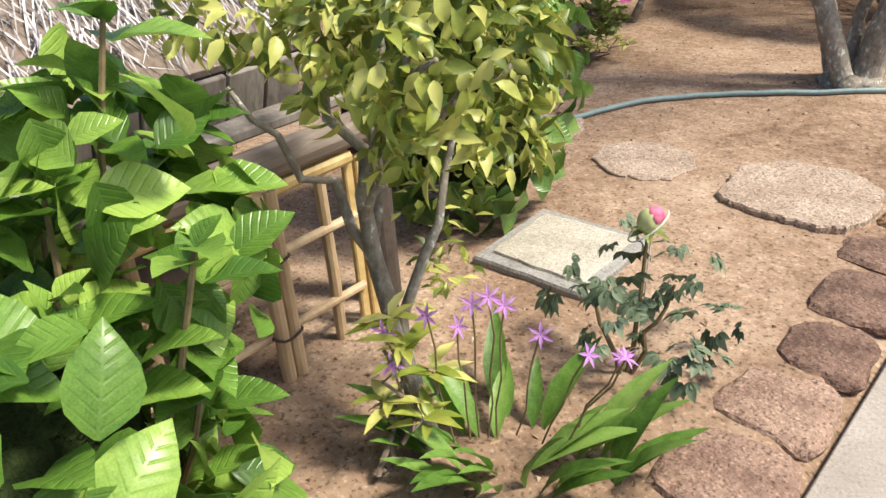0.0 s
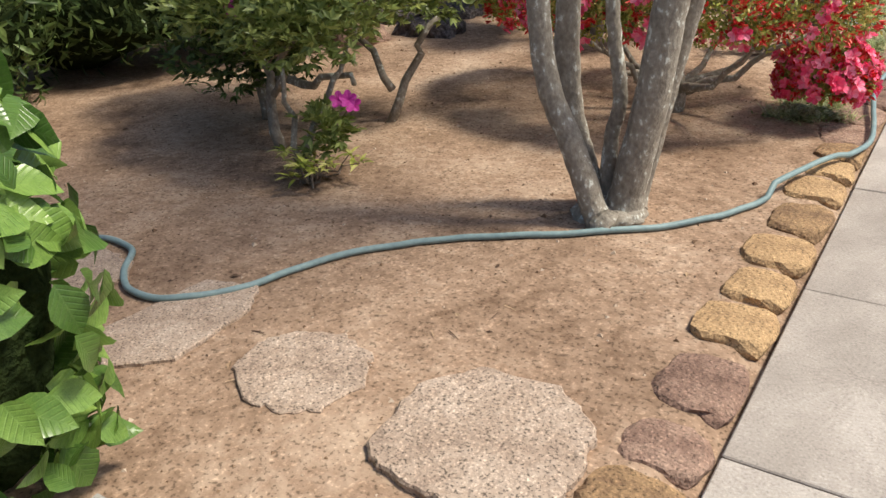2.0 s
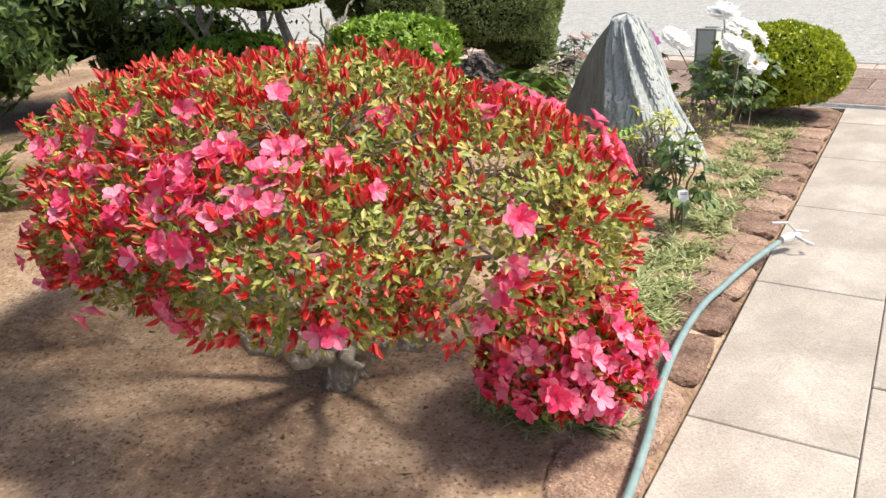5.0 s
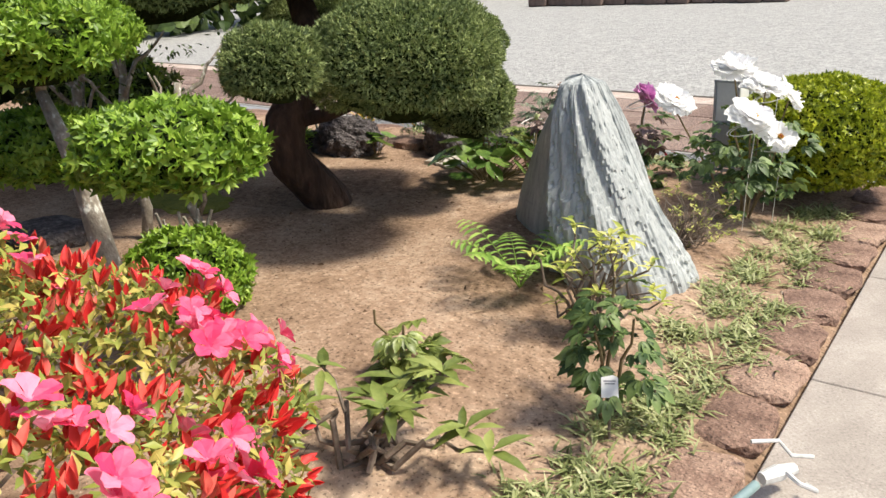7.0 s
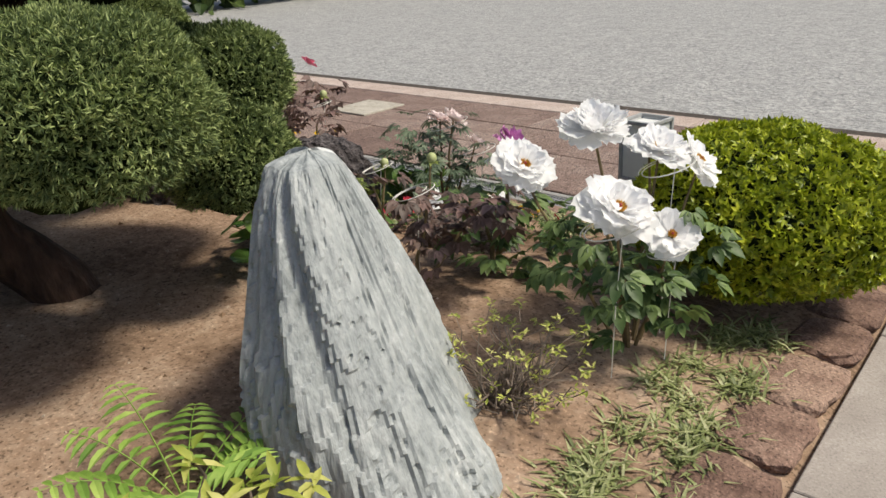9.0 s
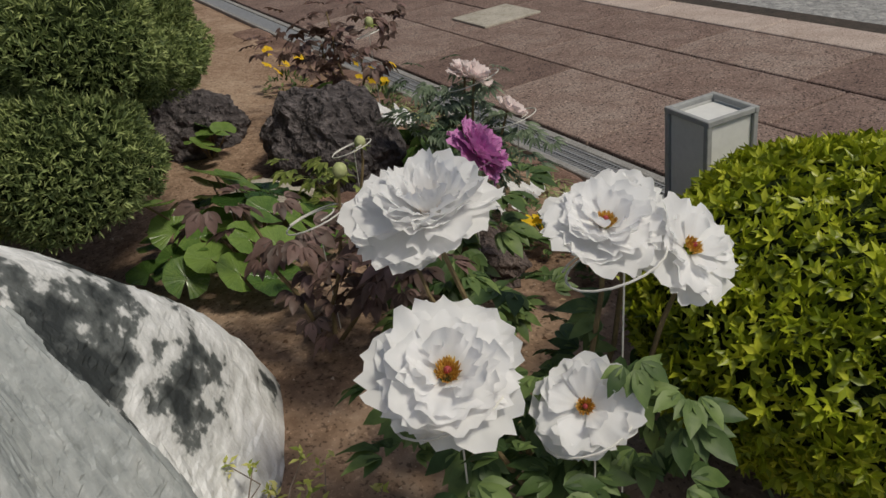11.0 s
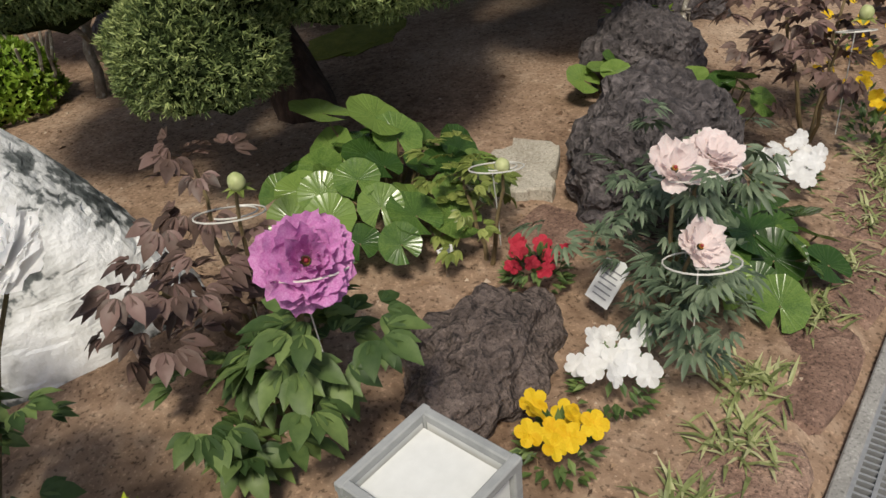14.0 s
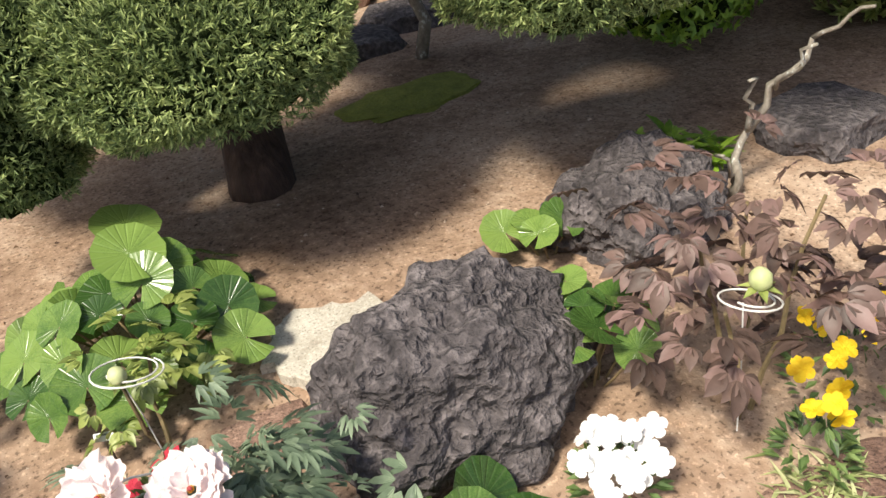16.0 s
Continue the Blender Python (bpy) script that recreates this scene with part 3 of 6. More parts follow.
# ---- rocks ----
def schist_rock():
    """A tall pointed slab of schist: upright strata, a fin running back, white quartz on the far flank."""
    rings, seg = 120, 180
    v, f, side = [], [], []
    for i in range(rings + 1):
        t = i / rings
        z = -0.06 + t * 0.99
        cx, cy = -1.205 - 0.275 * t ** 0.9, 8.86 - 0.02 * t
        ax, ay = 0.255 * (1 - t) ** 0.9 + 0.08, 0.37 * (1 - t) ** 0.6 + 0.065
        fin, way = 1.08 * (1 - t) ** 0.62, 2.58 - 0.2 * t
        if t > 0.975:
            k = math.sqrt(max(0.0, (1 - t) / 0.025))
            ax, ay, fin = ax * k + 0.004, ay * k + 0.004, fin * k
        for j in range(seg):
            a = 2 * math.pi * j / seg
            c, s = math.cos(a), math.sin(a)
            e = 1.9 if c > 0 and s > 0 else 3
            re = ((abs(c) / ax) ** e + (abs(s) / (ay * ((0.85 - 0.4 * smoothstep(c * 1.6)) if s > 0 else 1.0))) ** e) ** (-1 / e)
            rf = fin * max(0.0, math.cos(a - way)) ** 4.5
            r = (re ** 5 + rf ** 5) ** 0.2
            u = a + 0.5 * t
            cu, su = math.cos(u), math.sin(u)
            wide = noise.noise(Vector((cu * 3.2, su * 3.2, z * 1.6)))
            fine = noise.noise(Vector((cu * 11, su * 11, z * 2.4)))
            hair = noise.noise(Vector((cu * 30, su * 30, z * 5)))
            chip = noise.noise(Vector((cu * 14, su * 14, z * 16)))
            plate = math.floor(4.0 * noise.noise(Vector((cu * 3.4, su * 3.4, z * 1.9 + 4)))) / 4.0 + 0.2 * math.floor(3.0 * noise.noise(Vector((cu * 7, su * 7, z * 1.5 + 1)))) / 3.0
            big = noise.noise(Vector((c * 1.5, s * 1.5, z * 2.2 + 9)))
            crack = noise.noise(Vector((cu * 5.5 + 7, su * 5.5, z * 1.3))) + 0.3 * noise.noise(Vector((cu * 12, su * 12, z * 2.5)))
            groove = max(0.0, 1 - abs(crack) / 0.05)
            r *= 1 - 0.09 * smoothstep((0.2 - t) / 0.16) * (1 if c > -0.2 else 0.3)
            r += min(r, re, 0.4) * (-0.045 * groove + 0.05 * wide + 0.012 * fine + 0.004 * hair + 0.004 * chip + 0.12 * plate + 0.13 * big)
            v.append((cx + r * c, cy + r * s, z + 0.02 * wide))
    for i in range(rings):
        for j in range(seg):
            q = (j + 1) % seg
            f.append((i * seg + j, i * seg + q, (i + 1) * seg + q, (i + 1) * seg + j))
            p = Vector(v[i * seg + j])
            far = math.sin(2 * math.pi * j / seg) * 1.0 + 0.15 * noise.noise(p * 9)
            side.append(1 if 0.25 + 0.03 * far * noise.noise(p * 7) < j / seg < 0.415 else 0)
    f.append(tuple(rings * seg + j for j in range(seg)))
    side.append(0)
    rock = tagged(part("standing_rock", Shape().add(v, f), SCHIST), "tall pointed blue-grey schist rock with streaks", "rock")
    rock.data.materials.append(QUARTZ)
    rock.data.polygons.foreach_set("material_index", side)
    return rock


schist_rock()


def lava(at, radii, seed, label, level=5, mat=LAVA):
    s = Shape().blob((0, 0, 0), radii, level, 0.22, 1.5, seed, ridges=0.16)
    v = np.concatenate(s.v)
    for i in range(len(v)):
        d = Vector(v[i])
        v[i] += np.array(d.normalized()) * (0.016 * noise.fractal(d * 16, 0.7, 2.1, 5))
    s.v = [v]
    ob = tagged(part("lava_rock", s, mat), label, "rock", "lava rocks")
    ob.location = at
    return ob


lava((-3.16, 10.33, 0.17), (0.36, 0.27, 0.27), 1.0, "rough dark lava boulder, pitted")
lava((-4.05, 9.98, 0.16), (0.3, 0.24, 0.2), 5.0, "low dark lava boulder behind the maroon peony")
lava((-2.13, 10.26, 0.07), (0.27, 0.17, 0.15), 9.0, "small brown lava rock in bare soil", mat=LAVABROWN)
stone("field_stone", -2.72, 10.17, 0.3, 0.22, 0.06, KERB, seed=3.3)
tagged(bpy.data.objects["field_stone"], "low brown stone at the foot of the lava boulder", "stone")


# ---- plants: general ----
def crown_shell(name, parent, centre, radii, n, base, size, mat, out=0.6, lift=0.2, spread=1.0, depth=0.12, low=-0.6, uneven=0.08, smooth=True):
    """Leaves over a rounded, uneven outline."""
    d = ball(int(n * 1.5))
    d = d[d[:, 2] > low][:n]
    bumps = np.array([1 + uneven * noise.noise(Vector(p) * 2.4 + Vector(centre)) * 2 for p in d])
    inner = 1 - depth * rng.random(len(d)) ** 2
    pos = np.asarray(centre) + d * np.asarray(radii) * (bumps * inner)[:, None]
    nrm = d / np.asarray(radii)
    nrm /= np.linalg.norm(nrm, axis=1)[:, None]
    way = nrm * out + rng.normal(0, spread * 0.6, (len(d), 3)) + np.array([0, 0, lift])
    s = Shape().many(*base, turns(way, nrm + rng.normal(0, 0.35, (len(d), 3)), size * rng.uniform(0.7, 1.25, len(d))), pos)
    return part(name, s, mat, parent, smooth=smooth)


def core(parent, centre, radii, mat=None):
    # a near-black blob that stands for the shade inside a crown
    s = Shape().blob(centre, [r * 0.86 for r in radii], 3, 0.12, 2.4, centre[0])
    return part("inner_foliage", s, mat or SHADECORE, parent, "inner twigs, coloured near-black as the shade between leaves")


def bend(a, b, sag=0.1, n=6, wob=0.01):
    a, b = np.asarray(a, float), np.asarray(b, float)
    t = np.linspace(0, 1, n)[:, None]
    p = a + (b - a) * t
    p[:, 2] += sag * np.sin(t[:, 0] * math.pi) * np.linalg.norm(b - a)
    p[1:-1] += rng.normal(0, wob, (n - 2, 3))
    return p


def topiary(name, label, category, balls, trunk, trunk_r, base, size, mat, n_per, bark, limbs=True, spread=1.0, out=0.6, lift=0.2):
    th = thing(name, trunk[0], label, category)
    inv = np.asarray(trunk[0])
    part("trunk", Shape().tube(np.asarray(trunk) - inv, trunk_r, 10), bark, th, smooth=True)
    tp = np.asarray(trunk)
    for c, r in balls:
        c = np.asarray(c)
        if limbs:
            k = tp[np.argmin(np.linalg.norm(tp - c, axis=1) + np.maximum(0, tp[:, 2] - c[2]) * 3 + np.maximum(0, c[2] - 0.1 - tp[:, 2]) * 4)]
            part("limb", Shape().tube(bend(k, c - (0, 0, r[2] * 0.2), 0.06) - inv, [trunk_r[-1] * 0.9, 0.012], 7), bark, th, smooth=True)
        # near-black core paints the shade behind the foliage
        crown = part("crown", Shape().blob(c - inv, [x * 0.88 for x in r], 3, 0.14, 2.4, float(c[0])), SHADECORE, th)
        n = int(n_per * (r[0] * r[1] + r[0] * r[2] + r[1] * r[2]) / 0.3)
        crown_shell("foliage", crown, c - inv, r, n, base, size, mat, out, lift, spread)
    return th


SPRAY = (np.concatenate([NEEDLE[0] @ Matrix.Rotation(a, 3, "Z").transposed() @ Matrix.Rotation(b, 3, "Y").transposed() for a, b in ((0, 0), (0.55, 1.0), (-0.55, 2.1))]), np.concatenate([NEEDLE[1] + k * len(NEEDLE[0]) for k in range(3)]))
TRIO = (np.concatenate([SMALL[0] @ np.array(Matrix.Rotation(a, 3, "Z")).T for a in (0, 0.9, -0.9)]), np.concatenate([SMALL[1] + k * len(SMALL[0]) for k in range(3)]))

# ---- clipped junipers ----
topiary("clipped_juniper", "cloud-pruned juniper with a crooked dark trunk", "tree",
        [((-2.3, 8.62, 1.0), (0.45, 0.43, 0.31)), ((-2.37, 9.22, 0.7), (0.25, 0.25, 0.22)), ((-2.55, 8.02, 1.06), (0.22, 0.22, 0.18)), ((-2.46, 9.36, 0.98), (0.22, 0.22, 0.19)), ((-2.95, 9.42, 0.88), (0.46, 0.4, 0.27)),
         ((-3.0, 9.2, 1.5), (0.7, 0.6, 0.27)), ((-3.6, 8.2, 1.5), (0.6, 0.5, 0.32)), ((-4.0, 9.75, 1.0), (0.45, 0.4, 0.3)), ((-3.5, 9.0, 2.1), (0.6, 0.6, 0.35))],
        [(-3.14, 8.85, 0.06), (-3.15, 8.83, 0.16), (-3.18, 8.73, 0.3), (-3.2, 8.63, 0.42), (-3.2, 8.59, 0.53), (-3.2, 8.63, 0.65), (-3.2, 8.74, 0.76), (-3.2, 8.87, 0.86), (-3.22, 8.94, 1.05), (-3.35, 8.98, 1.3), (-3.5, 9.0, 1.8)],
        [0.145, 0.132, 0.125, 0.12, 0.118, 0.115, 0.11, 0.1, 0.09, 0.075, 0.05], SPRAY, 0.022, L_JUN, 11000, DARKBARK)

# ---- clipped hedge ball by the path ----
hedge = thing("round_shrub", (-0.81, 10.46, 0.0), "clipped yellow-green evergreen dome beside the path", "shrub")
hc, hr = (0, 0, 0.385), (0.5, 0.47, 0.318)
# dark blob under the leaves, coloured as their inner shade
hcrown = part("crown", Shape().blob(hc, [x * 0.9 for x in hr], 3, 0.1, 2.4, 2.0), SHADECORE, hedge)
crown_shell("foliage", hcrown, hc, hr, 9500, TRIO, 0.028, L_HEDGE, 0.8, 0.25, 1.0, low=-0.75, uneven=0.04)
part("stem", Shape().tube([(0, 0, 0), (0.02, 0, 0.15), (0, 0.02, 0.35)], [0.04, 0.03, 0.02]), TWIG, hedge)

# ---- red azalea ----
az = thing("azalea_bush", (-1.42, 5.75, soil(-1.42, 5.75)), "wide red azalea bush full of buds and blossom", "shrub")
o = np.array([-1.42, 5.75, soil(-1.42, 5.75)])
part("trunk", Shape().tube([(0, 0, -0.03), (0.02, 0.01, 0.1), (0, 0.02, 0.2)], [0.07, 0.055, 0.05], 9), BARK, az, smooth=True)
CL = []   # rounded clumps of the bush: centre, radii
for cx, cy, cz, rx, ry, rz in [(-0.05, 0.1, 0.74, 0.62, 0.58, 0.33), (0.5, 0.08, 0.62, 0.45, 0.48, 0.32), (-0.55, 0.05, 0.72, 0.52, 0.52, 0.32), (0.1, 0.5, 0.6, 0.55, 0.4, 0.3), (0.15, -0.36, 0.64, 0.45, 0.3, 0.24), (0.76, 0.14, 0.24, 0.22, 0.24, 0.17), (-0.3, -0.34, 0.62, 0.42, 0.3, 0.22), (-0.9, 0.2, 0.6, 0.36, 0.4, 0.28)]:
    CL.append((np.array((cx, cy, cz)), np.array((rx, ry, rz))))
for k in range(9):
    a = k * 0.7
    tip = (0.62 * math.cos(a) + 0.05, 0.55 * math.sin(a), 0.42 + 0.1 * rng.random())
    mid = np.array(tip) * 0.5 + (0, 0, -0.02)
    part("branch", Shape().tube(np.vstack([bend((0, 0, 0.1), mid, 0.05, 5, 0.012), bend(mid, tip, 0.1, 5, 0.015)[1:]]), [0.032, 0.018, 0.008], 7), BARK, az, smooth=True)
tw = Shape()
for k in range(260):
    c, r = CL[rng.integers(len(CL))]
    d = ball(1)[0]
    d[2] = abs(d[2]) * 0.9 - 0.1
    tw.tube(bend(c + d * r * 0.35, c + d * r * 0.95, 0.03, 5, 0.02), [0.006, 0.0025], 4, cap=False)
tagged(part("twig_mass", tw, TWIG, az), kind="stuff")


def on_clumps(n, low, inner):
    """Points and normals on the outer skin of the joined clumps."""
    out_p, out_n = [], []
    while len(out_p) < n:
        c, r = CL[rng.integers(len(CL))]
        d = ball(1)[0]
        if d[2] < low:
            continue
        p = c + d * r * (1 + 0.09 * noise.noise(Vector(d) * 3.5 + Vector(c)) * 2) * (1 - inner * rng.random() ** 2)
        if any((((p - c2) / r2) ** 2).sum() < 0.62 for c2, r2 in CL):
            continue
        q = d / r
        out_p.append(p)
        out_n.append(q / np.linalg.norm(q))
    return np.array(out_p), np.array(out_n)


p, q = on_clumps(8200, -0.6, 0.3)
lv = Shape()
for k in range(4):
    way = q * 0.35 + rng.normal(0, 0.75, q.shape)
    lv.many(*SMALL, turns(way, q + rng.normal(0, 0.3, q.shape), rng.uniform(0.02, 0.036, len(p))), p + rng.normal(0, 0.012, p.shape))
part("leaves", lv, L_AZ, az, "small olive and yellow leaves", smooth=True)
BUD = leaf([(0, 0.12), (0.35, 0.36), (0.7, 0.26), (1, 0.02)], 0.35, 0.0)
BUD3 = (np.concatenate([BUD[0] @ np.array(Matrix.Rotation(a, 3, "Y")).T for a in (0, 2.1, 4.2)]), np.concatenate([BUD[1] + k * len(BUD[0]) for k in range(3)]))
p, q = on_clumps(2400, -0.5, 0.08)
bd = Shape()
for k in range(3):
    way = q + rng.normal(0, 0.45, q.shape) + (0, 0, 0.35)
    bd.many(*BUD3, turns(way, rng.normal(0, 1, q.shape), rng.uniform(0.024, 0.042, len(p))), p + q * 0.014 + rng.normal(0, 0.006, p.shape))
tagged(part("bud_mass", bd, P_BUD, az, "closed scarlet buds", smooth=True), kind="stuff")


def azalea_flower():
    """Five ruffled petals of an open funnel."""
    s = Shape()
    pt = leaf([(0, 0.1), (0.35, 0.4), (0.7, 0.72), (0.92, 0.5), (1, 0.2)], 0.16, 0.18, 0.03)
    for k in range(5):
        a = k * 2 * math.pi / 5
        m = np.array(Matrix.Rotation(a, 3, "Z") @ Matrix.Rotation(0.62, 3, "X"))
        s.add(pt[0] @ m.T * 0.04, pt[1])
    return np.concatenate(s.v), np.array([f for f in s.f])


AF = azalea_flower()
p, q = on_clumps(620, -0.55, 0.03)
clump = np.array([0.5 * noise.noise(Vector(a) * 3.1) + 0.3 * rng.random() + 0.3 * (a[2] < 0.5) for a in p])
idx = np.argsort(-clump)[:340]
fl = Shape()
for k in range(2):
    z = q[idx] + rng.normal(0, 0.3, (len(idx), 3))
    fl.many(*AF, turns(np.cross(z, rng.normal(0, 1, z.shape)), z, rng.uniform(0.8, 1.15, len(idx))), p[idx] + q[idx] * 0.02 + rng.normal(0, 0.018, (len(idx), 3)))
tagged(part("blossom_mass", fl, P_AZ, az, "open rose-red blossoms"), kind="stuff")

# ---- tree with five trunks ----
base_t = np.array([-1.14, 4.22, soil(-1.14, 4.22)])
tree = thing("multi_trunk_tree", base_t, "tree with five slender grey lichened trunks", "tree")
stool = Shape().blob((-0.02, 0.02, 0.0), (0.15, 0.17, 0.07), 4, 0.2, 2.2, 4.0)
part("root_flare", stool, BARK, tree, smooth=True)
STEMS = [([(-1.13, 4.09, 0.03), (-1.177, 4.1, 0.089), (-1.28, 4.1, 0.359), (-1.398, 4.1, 0.634), (-1.469, 4.1, 1.239)], 0.05),
         ([(-1.24, 4.29, 0.03), (-1.3, 4.291, 0.181), (-1.377, 4.291, 0.438), (-1.395, 4.291, 0.777), (-1.38, 4.291, 1.228)], 0.053),
         ([(-1.2, 4.3, 0.08), (-1.201, 4.312, 0.332), (-1.17, 4.312, 0.502), (-1.217, 4.312, 0.844), (-1.227, 4.312, 1.228)], 0.03),
         ([(-1.11, 4.23, 0.02), (-1.091, 4.241, 0.148), (-1.014, 4.241, 0.547), (-0.967, 4.241, 0.878), (-0.88, 4.241, 1.235)], 0.068),
         ([(-1.1, 4.33, 0.04), (-1.076, 4.363, 0.16), (-0.993, 4.363, 0.569), (-0.91, 4.363, 0.928), (-0.845, 4.363, 1.228)], 0.042)]
for pts, r in STEMS:
    pts = np.array(pts) - base_t
    d = pts[-1] - pts[1]
    pts = np.vstack([pts, pts[-1] + d * 0.5 + (0, 0, 0.1), pts[-1] + d * 1.05 + (0, 0, 0.3)])
    fine = []
    for i in range(len(pts) - 1):
        a, b, c, e = (pts[max(0, min(len(pts) - 1, i + k))] for k in (-1, 0, 1, 2))
        for t in np.linspace(0, 1, 8, endpoint=False):
            fine.append(0.5 * (2 * b + (c - a) * t + (2 * a - 5 * b + 4 * c - e) * t * t + (3 * b - a - 3 * c + e) * t ** 3))
    fine = np.array(fine) + rng.normal(0, 0.0015, (len(fine), 3))
    rad = np.interp(np.linspace(0, 1, len(fine)), [0, 0.06, 0.16, 0.5, 1], [r * 1.6, r * 1.3, r * 1.05, r * 0.95, r * 0.65]) * (1 + rng.normal(0, 0.015, len(fine)))
    part("trunk", Shape().tube(fine, rad, 14), BARK, tree, smooth=True)
crown_c = np.array((-0.05, 0.1, 3.1))
for k in range(7):
    a = k * 0.9
    part("limb", Shape().tube(bend((0.0 + 0.25 * math.cos(a), 0.05 + 0.15 * math.sin(a), 2.2), crown_c + (1.0 * math.cos(a), 0.9 * math.sin(a), 0.1 * k % 0.4), 0.08), [0.035, 0.01], 6), BARK, tree)
crown_shell("foliage", tree, crown_c, (1.3, 1.1, 0.55), 1500, OVATE, 0.09, L_BIG, 0.3, 0.0, 1.0, depth=0.6, low=-1)


# ---- broad-leaved bushes with leaves one can tell apart ----
def broad_bush(name, label, base, spots, mat, leaf_mesh, size, per, stem_r=0.008, stems=STEM):
    """Woody stems, each ending in a rosette of opposite broad leaves."""
    th = thing(name, base, label, "shrub")
    base = np.asarray(base)
    for sx in spots:
        tip = np.asarray(sx[:3]) - base
        root = np.array((tip[0] * 0.25 + rng.normal(0, 0.04), tip[1] * 0.25 + rng.normal(0, 0.04), 0))
        part("stem", Shape().tube(bend(root, tip, 0.0, 6, 0.012), [stem_r * 1.4, stem_r * 0.6], 6), stems, th)
        for k in range(per):
            a = k * 1.57 + (k // 2) * 0.5 + rng.normal(0, 0.25)
            up = 0.75 - 0.2 * (k // 2) + rng.normal(0, 0.12)
            d = np.array((math.cos(a), math.sin(a), up))
            s = size * rng.uniform(0.75, 1.2) * (0.62 + 0.16 * min(3, k // 2))
            ob = part("leaf", leaf_mesh, mat, th)
            m = turns([d], [(0, 0, 1.0)], [s])[0]
            pos = tip - np.array((0, 0, 0.028 * (k // 2)))
            ob.matrix_local = Matrix(m.tolist()).to_4x4()
            ob.location = pos
    return th


def leaf_mesh(profile_leaf, name, mat):
    me = Shape().add(profile_leaf[0], profile_leaf[1].tolist()).mesh(name)
    me.materials.append(mat)
    me.shade_smooth()
    return me


BROAD = leaf([(0, 0.04), (0.1, 0.3), (0.25, 0.58), (0.45, 0.7), (0.65, 0.58), (0.84, 0.3), (1, 0.01)], 0.16, 0.3, 0.012)
hyd_leaf = leaf_mesh(BROAD, "leaf", L_HYD)
big_leaf = leaf_mesh(BROAD, "leaf", L_BIG)
def leaf_wall(th, centre, radii, n, mesh, mat, size, keep, droop=0.45, up=0.25):
    """Broad leaves hung all over a rounded outline, tips outward and down."""
    made = 0
    while made < n:
        d = ball(1)[0]
        if not keep(d):
            continue
        bump = 1 + 0.14 * noise.noise(Vector(d) * 2.7 + Vector(centre)) * 2
        p = np.asarray(centre) + d * np.asarray(radii) * bump * (1 - 0.22 * rng.random() ** 2)
        nrm = d / np.asarray(radii)
        nrm /= np.linalg.norm(nrm)
        side = rng.normal(0, 0.6, 3)
        way = nrm * 0.45 + side + np.array((0, 0, -droop * (1 - max(0, d[2]))))
        ob = part("leaf", mesh, mat, th)
        m = turns([way], [nrm + (0, 0, up) + rng.normal(0, 0.25, 3)], [size * rng.uniform(0.7, 1.2)])[0]
        ob.matrix_local = Matrix.Translation(p - way / np.linalg.norm(way) * size * 0.4) @ Matrix(m.tolist()).to_4x4()
        made += 1


spots = [(-1.2, 0.44, 1.13), (-0.95, 0.36, 0.84), (-1.15, 0.26, 0.9), (-1.2, 0.16, 0.95), (-0.98, 0.34, 0.62), (-1.05, 0.2, 0.8), (-1.3, 0.3, 0.85), (-1.3, 0.1, 0.9), (-1.0, 0.22, 0.7)]
hy = broad_bush("hydrangea", "bright green hydrangea in leaf beside the brushwood fence", (-1.14, 0.06, soil(-1.14, 0.06)), spots, L_HYD, hyd_leaf, 0.13, 6)
# dark blob fills the bush; its colour stands for shade among the stems
part("inner_foliage", Shape().blob((0, 0, 0.42), (0.24, 0.24, 0.3), 3, 0.2, 2.2, 3.0), SHADECORE, hy, "inner stems, coloured near-black as the shade between leaves")
leaf_wall(hy, (-0.15, 0.35, 0.72), (0.3, 0.2, 0.3), 190, hyd_leaf, L_HYD, 0.115, lambda d: d[2] > -0.4, 0.1, 0.7)
leaf_wall(hy, (0.03, 0, 0.34), (0.36, 0.36, 0.26), 130, hyd_leaf, L_HYD, 0.12, lambda d: d[2] > -0.5, 0.0, 0.8)
leaf_wall(hy, (0, 0, 0.46), (0.38, 0.38, 0.38), 230, hyd_leaf, L_HYD, 0.125, lambda d: d[2] > -0.8, 0.2, 0.6)
bl = broad_bush("broadleaf_shrub", "dense shrub with broad dark green leaves", (-1.84, 1.95, soil(-1.84, 1.95)), [(-1.84 + 0.1 * math.cos(k), 1.95 + 0.1 * math.sin(k), 0.9 + 0.05 * k) for k in range(5)], L_BIG, big_leaf, 0.14, 6)
# same dark filling here, shade between the broad leaves given as colour
part("inner_foliage", Shape().blob((0, 0, 0.58), (0.28, 0.26, 0.5), 3, 0.2, 2.2, 6.0), SHADECORE, bl, "inner stems, coloured near-black as the shade between leaves")
leaf_wall(bl, (0.02, -0.02, 0.58), (0.4, 0.38, 0.62), 390, big_leaf, L_BIG, 0.122, lambda d: d[2] > -0.92 and d[0] - 0.6 * d[1] > -0.75, 0.6, 0.1)

